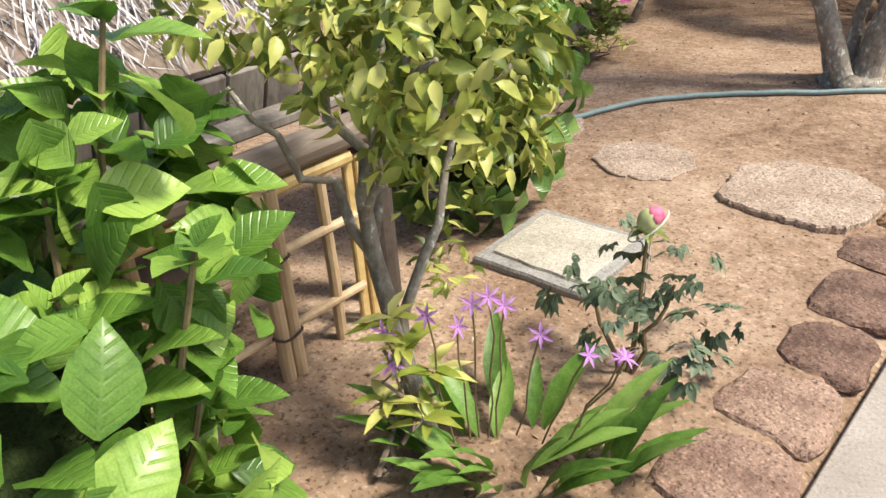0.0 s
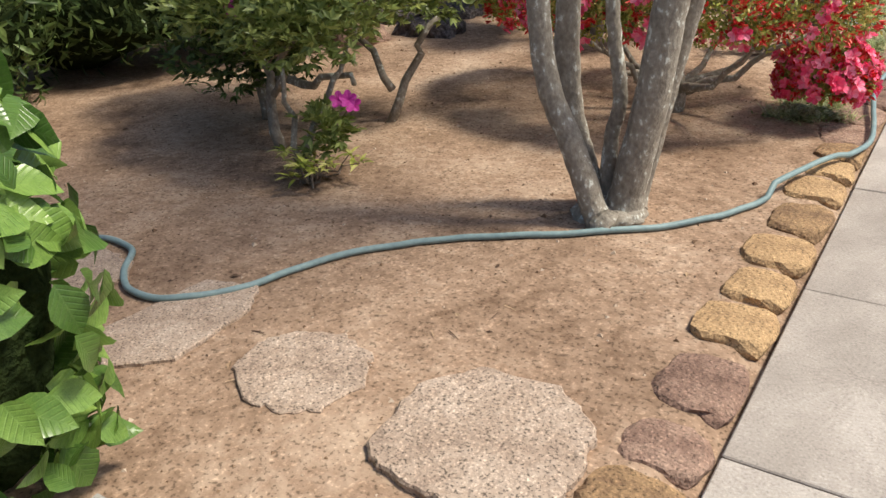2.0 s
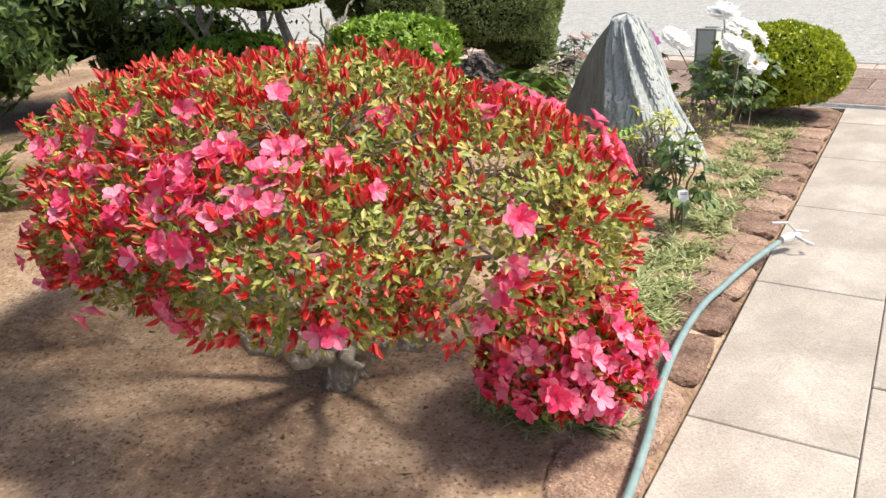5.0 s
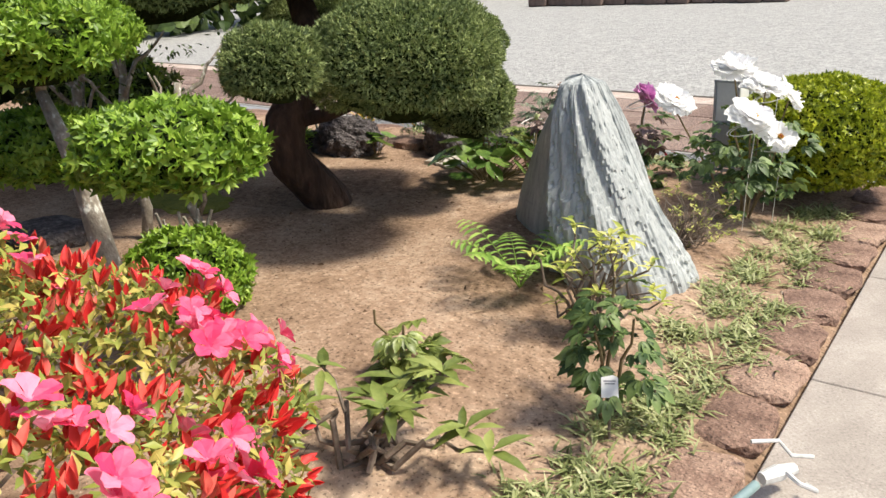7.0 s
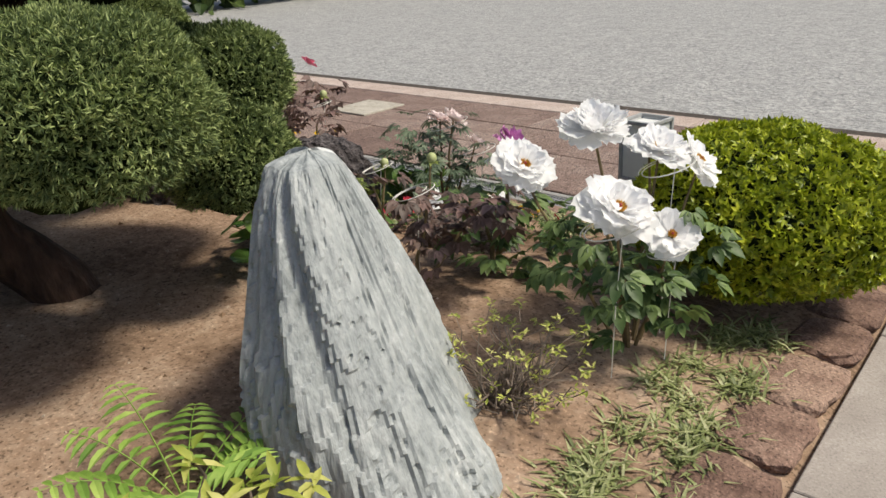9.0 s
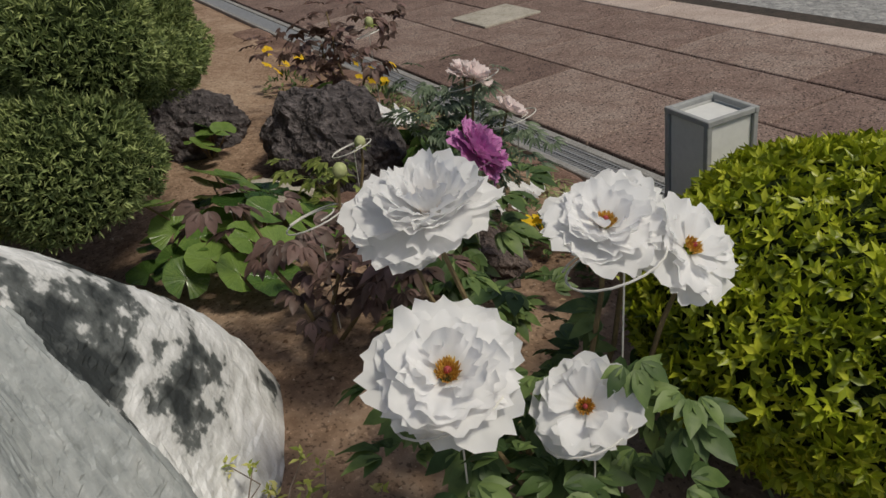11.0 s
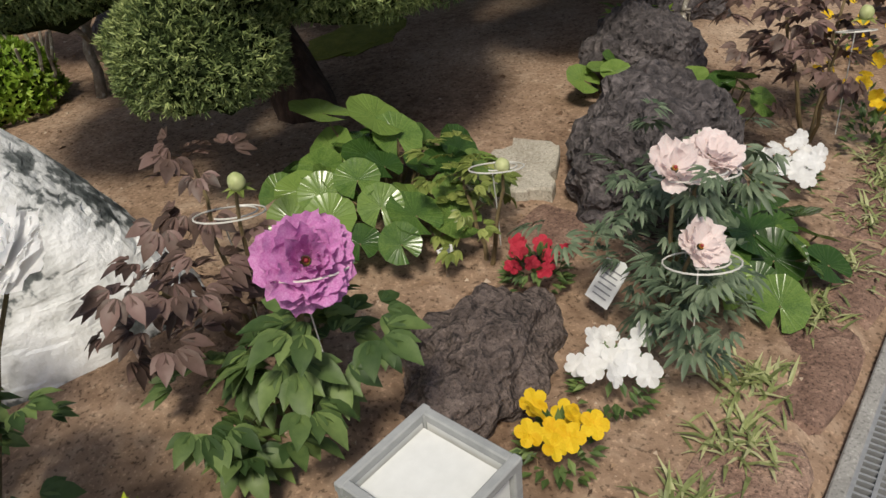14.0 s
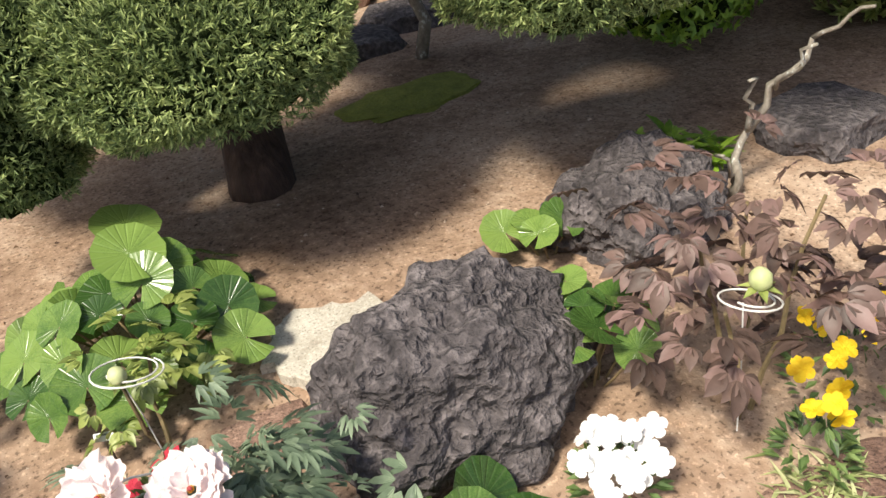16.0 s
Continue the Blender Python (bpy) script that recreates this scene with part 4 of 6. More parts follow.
# ---- small tree with drooping yellow-green leaves ----
b0 = np.array((-1.08, 0.9, soil(-1.08, 0.9)))
yt = thing("young_tree", b0, "small tree with drooping yellow-green leaves and grey limbs", "tree")
trunk = np.array([(0, 0, 0), (-0.08, 0.02, 0.2), (-0.22, 0.08, 0.42), (-0.2, 0.05, 0.6), (-0.15, 0.1, 0.78), (-0.05, 0.1, 0.95)])
part("trunk", Shape().tube(trunk, [0.03, 0.024, 0.02, 0.015, 0.01], 8), BARK, yt, smooth=True)
for p1, p2 in [((-0.08, 0.02, 0.2), (-0.13, 0.33, 0.75)), ((-0.22, 0.08, 0.42), (-0.42, -0.1, 0.85)), ((-0.2, 0.05, 0.55), (0.1, 0.0, 0.95)), ((-0.22, 0.08, 0.45), (-0.3, 0.25, 0.9)), ((-0.15, 0.1, 0.7), (0.12, 0.2, 0.9)), ((-0.2, 0.06, 0.6), (-0.4, 0.05, 1.0))]:
    part("limb", Shape().tube(bend(p1, p2, 0.05, 7, 0.02), [0.016, 0.006], 6), BARK, yt, smooth=True)
for c, r, k in [((-0.04, 0.1, 0.93), (0.28, 0.24, 0.16), 640), ((0.06, 0.08, 0.8), (0.18, 0.16, 0.12), 240), ((-0.34, 0.0, 1.0), (0.28, 0.22, 0.1), 260)]:
    crown_shell("foliage", yt, c, r, k, TEAR, 0.052, L_YEL, 0.6, -0.35, 0.6, depth=0.45, low=-0.6)
vine = Shape()
for k in range(9):
    x, y = rng.uniform(-0.05, 0.1), rng.uniform(0.1, 0.35)
    for z in np.arange(0.25, 0.72, 0.05):
        d = rng.normal(0, 1, 3)
        vine.many(*SMALL, turns([d], [(0, 0, 1.0)], [0.05]), [(x + rng.normal(0, 0.02) - 0.15, y, z)])
part("low_leaves", vine, L_YEL, yt)

# ---- roofed brushwood fence ----
fence = thing("bamboo_fence", (-1.6, 0.6, 0.0), "low bamboo fence under a brushwood roof", "fence")


def fpart(name, shape, mat, label=""):
    return part(name, shape, mat, fence, label)


def fy(y):
    return y - 0.6


for y in (0.05, 0.3, 0.53, 0.70, 1.08):
    fpart("bamboo_post", Shape().tube([(0, fy(y), 0), (0.005, fy(y), 0.2), (0, fy(y), 0.56)], 0.017, 9), BAMBOO)
for y, h in ((0.86, 0.57), (0.9, 0.57), (0.34, 0.57), (0.0, 0.57)):
    fpart("bamboo_post", Shape().tube([(0.03, fy(y), 0), (0.03, fy(y), h)], 0.02, 10), BAMBOO)
for z, r in ((0.56, 0.02), (0.385, 0.013), (0.16, 0.013)):
    fpart("bamboo_rail", Shape().tube([(0.012, fy(-0.4), z), (0.012, fy(0.4), z), (0.012, fy(1.18), z)], r, 9), SPLIT if z > 0.5 else BAMBOO)
for y in (1.18, 1.22):
    fpart("corner_strip", Shape().box((0.02, 0.03, 0.54), (0, fy(y), 0.28), bevel=0.004), SPLIT)
fpart("corner_post", Shape().tube([(-0.08, fy(1.33), 0), (-0.08, fy(1.33), 0.7)], 0.06, 12), DARKWALL, "dark round corner post")
for y in (0.86, 0.34):
    for z in (0.385, 0.16):
        fpart("rope_tie", Shape().tube([(0.03 + 0.03 * math.cos(a), fy(y + 0.02) + 0.045 * math.sin(a), z + 0.004 * math.sin(3 * a)) for a in np.linspace(0, 6.5, 16)], 0.004, 5), DARKWALL, "dark rope tie")
fpart("log_beam", Shape().tube([(0.0, fy(-0.6), 0.635), (0.0, fy(0.3), 0.625), (0.0, fy(1.3), 0.625)], 0.045, 12), LOG, "round weathered log")
fpart("ledger", Shape().box((0.1, 2.0, 0.03), (-0.1, fy(0.32), 0.69), bevel=0.006), PLANK)
for k in range(15):
    y = -0.55 + k * 0.122
    fpart("plank", Shape().box((0.018, 0.114, 0.16), (-0.2, fy(y), 0.735), Matrix.Rotation(0.35, 3, "Y"), bevel=0.003), PLANK)
fpart("batten", Shape().tube([(-0.22, fy(-0.6), 0.81), (-0.22, fy(1.25), 0.81)], 0.012, 6), DARKWALL)
fpart("back_wall", Shape().box((0.03, 1.9, 0.62), (-0.6, fy(0.25), 0.3)), DARKWALL, "dark boards behind")
tt = Shape()
nt = 2600
ty, tx = rng.uniform(-0.7, 1.3, nt), rng.random(nt)
p0 = np.stack([-0.25 - tx * 0.55, ty - 0.6, 0.84 + tx * 0.38 + rng.normal(0, 0.015, nt)], 1)
dirn = np.stack([0.75 + rng.normal(0, 0.15, nt), rng.normal(0, 0.4, nt), -0.5 + rng.normal(0, 0.22, nt)], 1)
tt.many(BLADE[0] * (0.35, 1, 0.3), BLADE[1], turns(dirn, np.tile((0.3, 0, 1.0), (nt, 1)), rng.uniform(0.1, 0.24, nt)), p0 - dirn * 0.1)
fpart("brushwood_roof", tt, THATCH, "grey twigs laid as thatch")
fpart("roof_bed", Shape().box((0.72, 2.05, 0.06), (-0.54, fy(0.3), 0.99), Matrix.Rotation(0.6, 3, "Y")), TWIG)

# ---- hose and nozzle ----
hs = thing("garden_hose", (-1.2, 4.14, 0), "grey-blue garden hose lying across the soil", "hose")
hp = [(-3.6, 2.6), (-3.25, 2.75), (-3.08, 2.94), (-2.92, 3.04), (-2.72, 3.02), (-2.58, 2.88), (-2.42, 2.79), (-2.25, 2.82), (-2.08, 3.0), (-2.0, 3.22), (-1.86, 3.46), (-1.62, 3.7), (-1.368, 3.85), (-1.162, 3.985), (-0.987, 4.12), (-0.822, 4.298), (-0.677, 4.53), (-0.581, 4.82), (-0.49, 5.09), (-0.4, 5.3), (-0.36, 5.5), (-0.385, 5.8), (-0.44, 6.2), (-0.46, 6.65), (-0.43, 7.0), (-0.38, 7.3), (-0.31, 7.6)]
cvp = []
for i in range(len(hp) - 1):
    a, b, c, d = (np.array(hp[max(0, min(len(hp) - 1, i + k))]) for k in (-1, 0, 1, 2))
    for t in np.linspace(0, 1, 7, endpoint=False):
        cvp.append(0.5 * (2 * b + (c - a) * t + (2 * a - 5 * b + 4 * c - d) * t * t + (3 * b - a - 3 * c + d) * t ** 3))
cvp = [(x + 1.2, y - 4.14, max(soil(min(x, -0.36), y), 0.0) + 0.016 + (0.05 if -0.62 < x and 4.4 < y else 0.0)) for x, y in cvp]
part("tube", Shape().tube(cvp, 0.0135, 9), HOSE, hs, smooth=True)
nz = np.array((-0.31 + 1.2, 7.6 - 4.14, 0.07))
part("nozzle", Shape().tube([nz, nz + (0.03, 0.05, 0.0), nz + (0.06, 0.1, -0.005)], [0.018, 0.024, 0.016], 9), WHITEPLASTIC, hs, "white spray nozzle")
part("lever", Shape().tube([nz + (0.05, 0.05, 0.01), nz + (0.09, 0.03, 0.0), nz + (0.13, 0.05, -0.02), nz + (0.1, 0.08, -0.03)], 0.007, 6), WHITEPLASTIC, hs)
part("bracket", Shape().tube([nz + (-0.06, 0.1, 0.04), nz + (0.0, 0.16, 0.03), nz + (0.04, 0.15, 0.0), nz + (0.09, 0.19, -0.01)], 0.006, 6), WHITEPLASTIC, hs)


# ---- peonies ----
def ruffled_petal(width, cup, seed):
    """A broad petal one long, cupped, its outer edge blunt, frilled and notched."""
    v, f, m, k = [], [], 11, 8
    for i in range(k):
        s = i / (k - 1)
        w = width * (0.2 + 0.8 * math.sin(min(1.0, s * 0.95) * math.pi * 0.5))
        for j in range(m):
            u = j / (m - 1) * 2 - 1
            edge = s ** 3
            fr = (noise.noise(Vector((u * 2.2, s * 1.5, seed))) * 0.16 + noise.noise(Vector((u * 6, s * 2, seed + 4))) * 0.14) * edge
            tip = s * (1 - 0.3 * abs(u) ** 2.5 * s) + 0.24 * edge * noise.noise(Vector((u * 6.5, seed, 1)))
            v.append((u * w / 2, tip, cup * s * s + 0.3 * u * u * w * (0.2 + cup) * s + fr))
    for i in range(k - 1):
        for j in range(m - 1):
            a = i * m + j
            f.append((a, a + 1, a + m + 1, a + m))
    return np.array(v), f


def petal_sets(layers, seed, mat):
    """For each whorl: how many, how steep, how long, and a few petal meshes to share."""
    out = []
    for i, (n, tilt, length, width, cup) in enumerate(layers):
        made = []
        for k in range(3):
            me = Shape().add(*ruffled_petal(width, cup, seed + i * 5.3 + k * 2.1)).mesh("petal")
            me.materials.append(mat)
            me.shade_smooth()
            made.append(me)
        out.append((n, tilt, length, made))
    return out


def stamens(n=170, r=0.075, h=0.075):
    s = Shape()
    a, q = rng.uniform(0, 6.28, n), np.sqrt(rng.random(n))
    d = np.stack([np.cos(a) * q * 0.6, np.sin(a) * q * 0.6, np.ones(n)], 1)
    p = np.stack([np.cos(a) * q * r, np.sin(a) * q * r, np.full(n, 0.06)], 1)
    s.many(NEEDLE[0] * (1.7, 1, 1.7), NEEDLE[1], turns(d, rng.normal(0, 1, (n, 3)), h * rng.uniform(0.7, 1.1, n)), p)
    return s


OPEN = [(8, -0.1, 0.52, 1.2, 0.04), (8, 0.08, 0.5, 1.15, 0.06), (8, 0.3, 0.44, 1.1, 0.1), (7, 0.55, 0.36, 0.95, 0.12), (5, 0.85, 0.27, 0.8, 0.12)]
FULL = [(8, -0.1, 0.53, 1.15, 0.04), (9, 0.15, 0.5, 1.05, 0.06), (9, 0.4, 0.46, 0.95, 0.1), (9, 0.68, 0.41, 0.8, 0.12), (9, 1.0, 0.34, 0.62, 0.12), (6, 1.25, 0.27, 0.5, 0.1)]
CUPPED = [(6, 0.15, 0.5, 0.95, 0.22), (6, 0.4, 0.45, 0.85, 0.24), (5, 0.7, 0.34, 0.7, 0.2)]
SINGLE = [(7, -0.05, 0.53, 1.15, 0.05), (7, 0.2, 0.47, 1.1, 0.1), (5, 0.5, 0.36, 0.9, 0.12)]
white_a, white_b, white_c = petal_sets(OPEN, 1.0, P_WHITE), petal_sets(FULL, 4.0, P_WHITE), petal_sets(SINGLE, 8.0, P_WHITE)
violet_m, pink_m, pink_n, hot_m = petal_sets(FULL, 11.0, P_VIOLET), petal_sets(CUPPED, 14.0, P_PINK), petal_sets(OPEN, 17.0, P_PINK), petal_sets(CUPPED, 21.0, P_HOTPINK)
stamen_m = stamens().mesh("stamens")
pistil_m = Shape().blob((0, 0, 0.1), (0.03, 0.03, 0.04), 2, 0.2, 3.0).mesh("pistil")
stamen_m.materials.append(STAMEN)
pistil_m.materials.append(PISTIL)


def set_bloom(parent, whorls, mat, at, facing, size, label="", heart=True):
    """A bloom on its pistil: petals whorl by whorl, and a ring of stamens."""
    ob = part("bloom", pistil_m, PISTIL, parent, label)
    z = Vector(facing).normalized()
    q = z.to_track_quat("Z", "Y").to_matrix() @ Matrix.Rotation(rng.uniform(0, 6.28), 3, "Z")
    ob.matrix_local = Matrix.Translation(at) @ (q * size * 0.88).to_4x4()
    for i, (n, tilt, length, made) in enumerate(whorls):
        for k in range(n):
            a = 2 * math.pi * (k + 0.5 * (i % 2)) / n + rng.normal(0, 0.1)
            p = part("petal", made[k % 3], mat, ob)
            p.matrix_local = (Matrix.Rotation(a, 3, "Z") @ Matrix.Rotation(tilt + rng.normal(0, 0.15), 3, "X") * (length * rng.uniform(0.84, 1.1))).to_4x4()
            p.location = (-0.07 * math.sin(a), 0.07 * math.cos(a), 0.012 * i)
    if heart:
        tuft = part("stamen_tuft", stamen_m, STAMEN, ob, "golden stamens")
        tuft.scale = (1, 1, 1) if mat == P_WHITE else (0.5, 0.5, 0.7)
    return ob


def lobed_leaf():
    """Nine pointed leaflets in three threes on a stalk: one peony leaf, one long."""
    lf = leaf([(0, 0.05), (0.22, 0.36), (0.45, 0.52), (0.7, 0.4), (1, 0.01)], 0.16, 0.3, 0.01)
    s = Shape()
    for a, y, z in ((0, 0.5, 0.36), (0.75, 0.42, 0.32), (-0.75, 0.42, 0.32)):
        for b, k in ((0, 1.0), (0.6, 0.72), (-0.6, 0.72)):
            m = np.array(Matrix.Rotation(a + b, 3, "Z"))
            tip = np.array((-math.sin(a) * 0.18, y, 0))
            s.add(lf[0] @ m.T * (z * 1.3 * k) + tip, lf[1].tolist())
    return np.concatenate(s.v), np.array(s.f)


LOBED = lobed_leaf()


def fingered_leaf():
    """Narrow deeply cut leaflets."""
    lf = leaf([(0, 0.04), (0.35, 0.24), (0.7, 0.2), (1, 0.01)], 0.2, 0.3)
    s = Shape()
    for a, y in ((0, 0.45), (0.6, 0.4), (-0.6, 0.4), (0.9, 0.2), (-0.9, 0.2)):
        for b, k in ((0, 1.0), (0.5, 0.7), (-0.5, 0.7)):
            m = np.array(Matrix.Rotation(a + b, 3, "Z"))
            s.add(lf[0] @ m.T * (0.46 * k) + np.array((-math.sin(a) * 0.15, y, 0)), lf[1].tolist())
    return np.concatenate(s.v), np.array(s.f)


FINGER = fingered_leaf()


def peony(name, label, base, spots, mat, base_leaf, size, stems, droop=-0.25, mat_stem=STEM, stem_r=0.006):
    """A herbaceous or tree peony: stems, and leaves at given spots (x, y, z, how many)."""
    th = thing(name, base, label, "flower")
    b = np.asarray(base)
    for tip in stems:
        tip = np.asarray(tip) - b
        root = np.array((tip[0] * 0.15, tip[1] * 0.15, 0))
        part("stem", Shape().tube(bend(root, tip, 0.0, 6, 0.008), [stem_r * 1.3, stem_r * 0.7], 6), mat_stem, th)
    s = Shape()
    for x, y, z, n, r in spots:
        a = rng.uniform(0, 6.28, n)
        d = np.stack([np.cos(a), np.sin(a), droop + rng.normal(0, 0.3, n)], 1)
        p = np.array((x, y, z)) - b + rng.normal(0, 1, (n, 3)) * (r * 0.4, r * 0.4, r * 0.35)
        s.many(*base_leaf, turns(d, np.tile((0, 0, 1.0), (n, 1)) + rng.normal(0, 0.25, (n, 3)), size * rng.uniform(0.7, 1.2, n)), p)
    part("foliage", s, mat, th, smooth=True)
    return th


def ring(at, r, turns_n=1.6, tilt=0.3, stake=0.3):
    """A coated wire loop that props a bloom."""
    th = thing("flower_support", at, "white coated wire ring propping a bloom", "plant support", "flower supports")
    a = np.linspace(0, turns_n * 2 * math.pi, 34)
    rr = r * (0.55 + 0.45 * np.minimum(1, a / 5.0))
    pts = np.stack([rr * np.cos(a), rr * np.sin(a), tilt * rr * np.sin(a + 1)], 1)
    part("loop", Shape().tube(pts, 0.0022, 5), WIRE, th)
    part("stake", Shape().tube([(r * 0.3, 0, 0), (r * 0.1, 0, -stake * 0.5), (0, 0, -stake)], 0.0018, 5), WIRE, th)
    return th


WB = (-1.02, 9.8, soil(-1.02, 9.8))
WHITE = [((-1.4, 9.72, 0.67), (0.5, -0.25, 0.8), 0.235, white_a), ((-1.06, 9.6, 0.86), (0.15, -0.1, 1), 0.215, white_b), ((-0.94, 9.52, 0.65), (0.45, -0.15, 0.85), 0.24, white_a), ((-0.99, 9.9, 0.74), (0.35, -0.1, 0.9), 0.205, white_a), ((-0.9, 10.01, 0.68), (0.7, 0.2, 0.8), 0.195, white_c), ((-1.09, 10.05, 0.69), (0.4, 0.1, 1), 0.165, white_a), ((-0.86, 9.72, 0.52), (0.6, -0.4, 0.7), 0.175, white_c)]
wp = peony("white_peony", "tall white tree peony with huge open blooms", WB,
           [(-1.2, 9.65, 0.5, 16, 0.2), (-0.98, 9.65, 0.45, 22, 0.25), (-0.98, 9.9, 0.45, 22, 0.25), (-1.15, 9.9, 0.4, 16, 0.22), (-0.9, 9.75, 0.3, 14, 0.2), (-1.1, 9.75, 0.3, 16, 0.25)], L_PEONY, LOBED, 0.15, [np.array(w[0]) - (0, 0, 0.03) for w in WHITE], mat_stem=STEM)
for at, face, size, me in WHITE:
    set_bloom(wp, me, P_WHITE, np.array(at) - WB, face, size)
for at, r in (((-0.95, 9.88, 0.69), 0.09), ((-0.86, 9.72, 0.48), 0.08), ((-0.95, 9.52, 0.6), 0.1)):
    ring(at, r, stake=at[2] - 0.08)

VB = (-1.74, 10.0, soil(-1.74, 10.0))
vp = peony("violet_peony", "violet-pink peony with one full bloom", VB, [(-1.72, 10.08, 0.42, 12, 0.16), (-1.7, 10.0, 0.28, 14, 0.2), (-1.6, 9.95, 0.2, 10, 0.2), (-1.85, 10.05, 0.32, 8, 0.15)], L_PEONY, LOBED, 0.2, [(-1.73, 10.13, 0.57), (-1.66, 9.98, 0.3), (-1.82, 10.05, 0.35)], stem_r=0.009)
set_bloom(vp, violet_m, P_VIOLET, np.array((-1.73, 10.14, 0.6)) - VB, (0.45, 0.6, 0.6), 0.185, "violet-pink double bloom")
ring((-1.75, 10.12, 0.57), 0.09, stake=0.42)

PB = (-2.5, 10.6, soil(-2.5, 10.6))
pp = peony("pink_peony", "pale pink peony with grey-green cut leaves", PB, [(-2.62, 10.52, 0.42, 30, 0.22), (-2.48, 10.6, 0.36, 32, 0.24), (-2.4, 10.68, 0.28, 24, 0.2), (-2.7, 10.6, 0.38, 26, 0.2), (-2.42, 10.7, 0.24, 18, 0.18)], L_GREYPEONY, FINGER, 0.125, [(-2.42, 10.62, 0.56), (-2.54, 10.66, 0.54), (-2.35, 10.7, 0.41)])
set_bloom(pp, pink_m, P_PINK, np.array((-2.42, 10.62, 0.55)) - PB, (0.4, 0.4, 0.9), 0.15, "pale pink open bloom")
set_bloom(pp, pink_n, P_PINK, np.array((-2.55, 10.67, 0.53)) - PB, (0.2, 0.3, 0.9), 0.145, "fading pink bloom")
set_bloom(pp, pink_m, P_PINK, np.array((-2.35, 10.71, 0.41)) - PB, (0.35, 0.5, 0.8), 0.135, "pale pink open bloom")
ring((-2.48, 10.65, 0.52), 0.1, stake=0.4)
ring((-2.34, 10.72, 0.38), 0.085, stake=0.3)


def bud(parent, at, r, mat, tip=None, label="closed peony bud"):
    s = Shape().blob(at, (r, r, r * 1.15), 3, 0.08, 2.0, at[0])
    ob = part("bud", s, mat, parent, label, smooth=True)
    if tip:
        part("bud_petals", Shape().blob(np.asarray(at) + (r * 0.3, r * 0.2, r * 0.45), (r * 0.85, r * 0.85, r * 0.85), 3, 0.15, 2.4, 3.0), tip, ob, "pink petals breaking out", smooth=True)
    sep = Shape()
    n = 6
    a = np.arange(n) * 6.28 / n
    sep.many(*SMALL, turns(np.stack([np.cos(a), np.sin(a), np.full(n, -0.1)], 1), np.tile((0, 0, 1.0), (n, 1)), r * 2.0), np.tile(np.asarray(at) - (0, 0, r * 0.8), (n, 1)))
    part("sepal", sep, L_RHODO, ob)


YB = (-2.5, 10.08, soil(-2.5, 10.08))
yb = peony("budding_peony", "yellow-green peony in bud", YB, [(-2.52, 10.02, 0.36, 14, 0.14), (-2.56, 9.95, 0.3, 12, 0.16), (-2.44, 10.06, 0.28, 8, 0.12)], L_RHODO, LOBED, 0.12, [(-2.48, 10.15, 0.42), (-2.55, 9.98, 0.35)])
bud(yb, np.array((-2.48, 10.15, 0.44)) - YB, 0.02, BUDGREEN)
ring((-2.5, 10.12, 0.42), 0.075, stake=0.25)
MB = (-1.92, 9.68, soil(-1.92, 9.68))
mb = peony("maroon_peony", "peony with reddish maroon leaves and a closed bud", MB, [(-1.99, 9.55, 0.58, 9, 0.12), (-1.88, 9.68, 0.42, 14, 0.2), (-1.7, 9.76, 0.42, 14, 0.2), (-1.6, 9.82, 0.5, 9, 0.16), (-1.9, 9.72, 0.3, 12, 0.2)], L_MAROON, LOBED, 0.15, [(-1.98, 9.56, 0.56), (-1.89, 9.8, 0.6), (-1.62, 9.82, 0.5)])
bud(mb, np.array((-1.89, 9.81, 0.62)) - MB, 0.02, BUDGREEN)
ring((-1.92, 9.72, 0.5), 0.085, stake=0.36)
CB = (-3.75, 10.72, soil(-3.75, 10.72))
cb = peony("maroon_peony", "large peony with dusky maroon leaves near the lava boulder", CB, [(-3.7, 10.6, 0.5, 22, 0.26), (-3.85, 10.72, 0.5, 22, 0.28), (-3.6, 10.75, 0.42, 16, 0.24), (-3.95, 10.5, 0.52, 14, 0.24), (-3.8, 10.9, 0.55, 12, 0.22)], L_MAROON, LOBED, 0.15, [(-3.7, 10.6, 0.5), (-3.9, 10.75, 0.6), (-3.6, 10.78, 0.45), (-3.9, 10.55, 0.5)])
bud(cb, np.array((-3.62, 10.84, 0.56)) - CB, 0.022, BUDGREEN)
ring((-3.62, 10.82, 0.5), 0.06, stake=0.36)
set_bloom(cb, hot_m, P_HOTPINK, np.array((-3.85, 10.95, 0.72)) - CB, (0.2, 0.5, 0.8), 0.11, "bright pink bloom")

BB = (-0.86, 1.42, soil(-0.86, 1.42))
bb = peony("budding_peony", "grey-green peony with one pink bud opening", BB, [(-0.84, 1.45, 0.3, 20, 0.2), (-0.76, 1.5, 0.24, 14, 0.2), (-0.95, 1.42, 0.26, 14, 0.2), (-0.72, 1.45, 0.18, 9, 0.16)], L_GREYPEONY, LOBED, 0.105, [(-0.86, 1.5, 0.42), (-0.78, 1.5, 0.28), (-0.95, 1.38, 0.28)], droop=-0.6)
bud(bb, np.array((-0.86, 1.5, 0.435)) - BB, 0.03, BUDGREEN, P_HOTPINK, "fat green bud")
ring((-0.865, 1.5, 0.42), 0.05, 1.1, 0.8, stake=0.4)
SB = (-0.82, 7.69, soil(-0.82, 7.69))
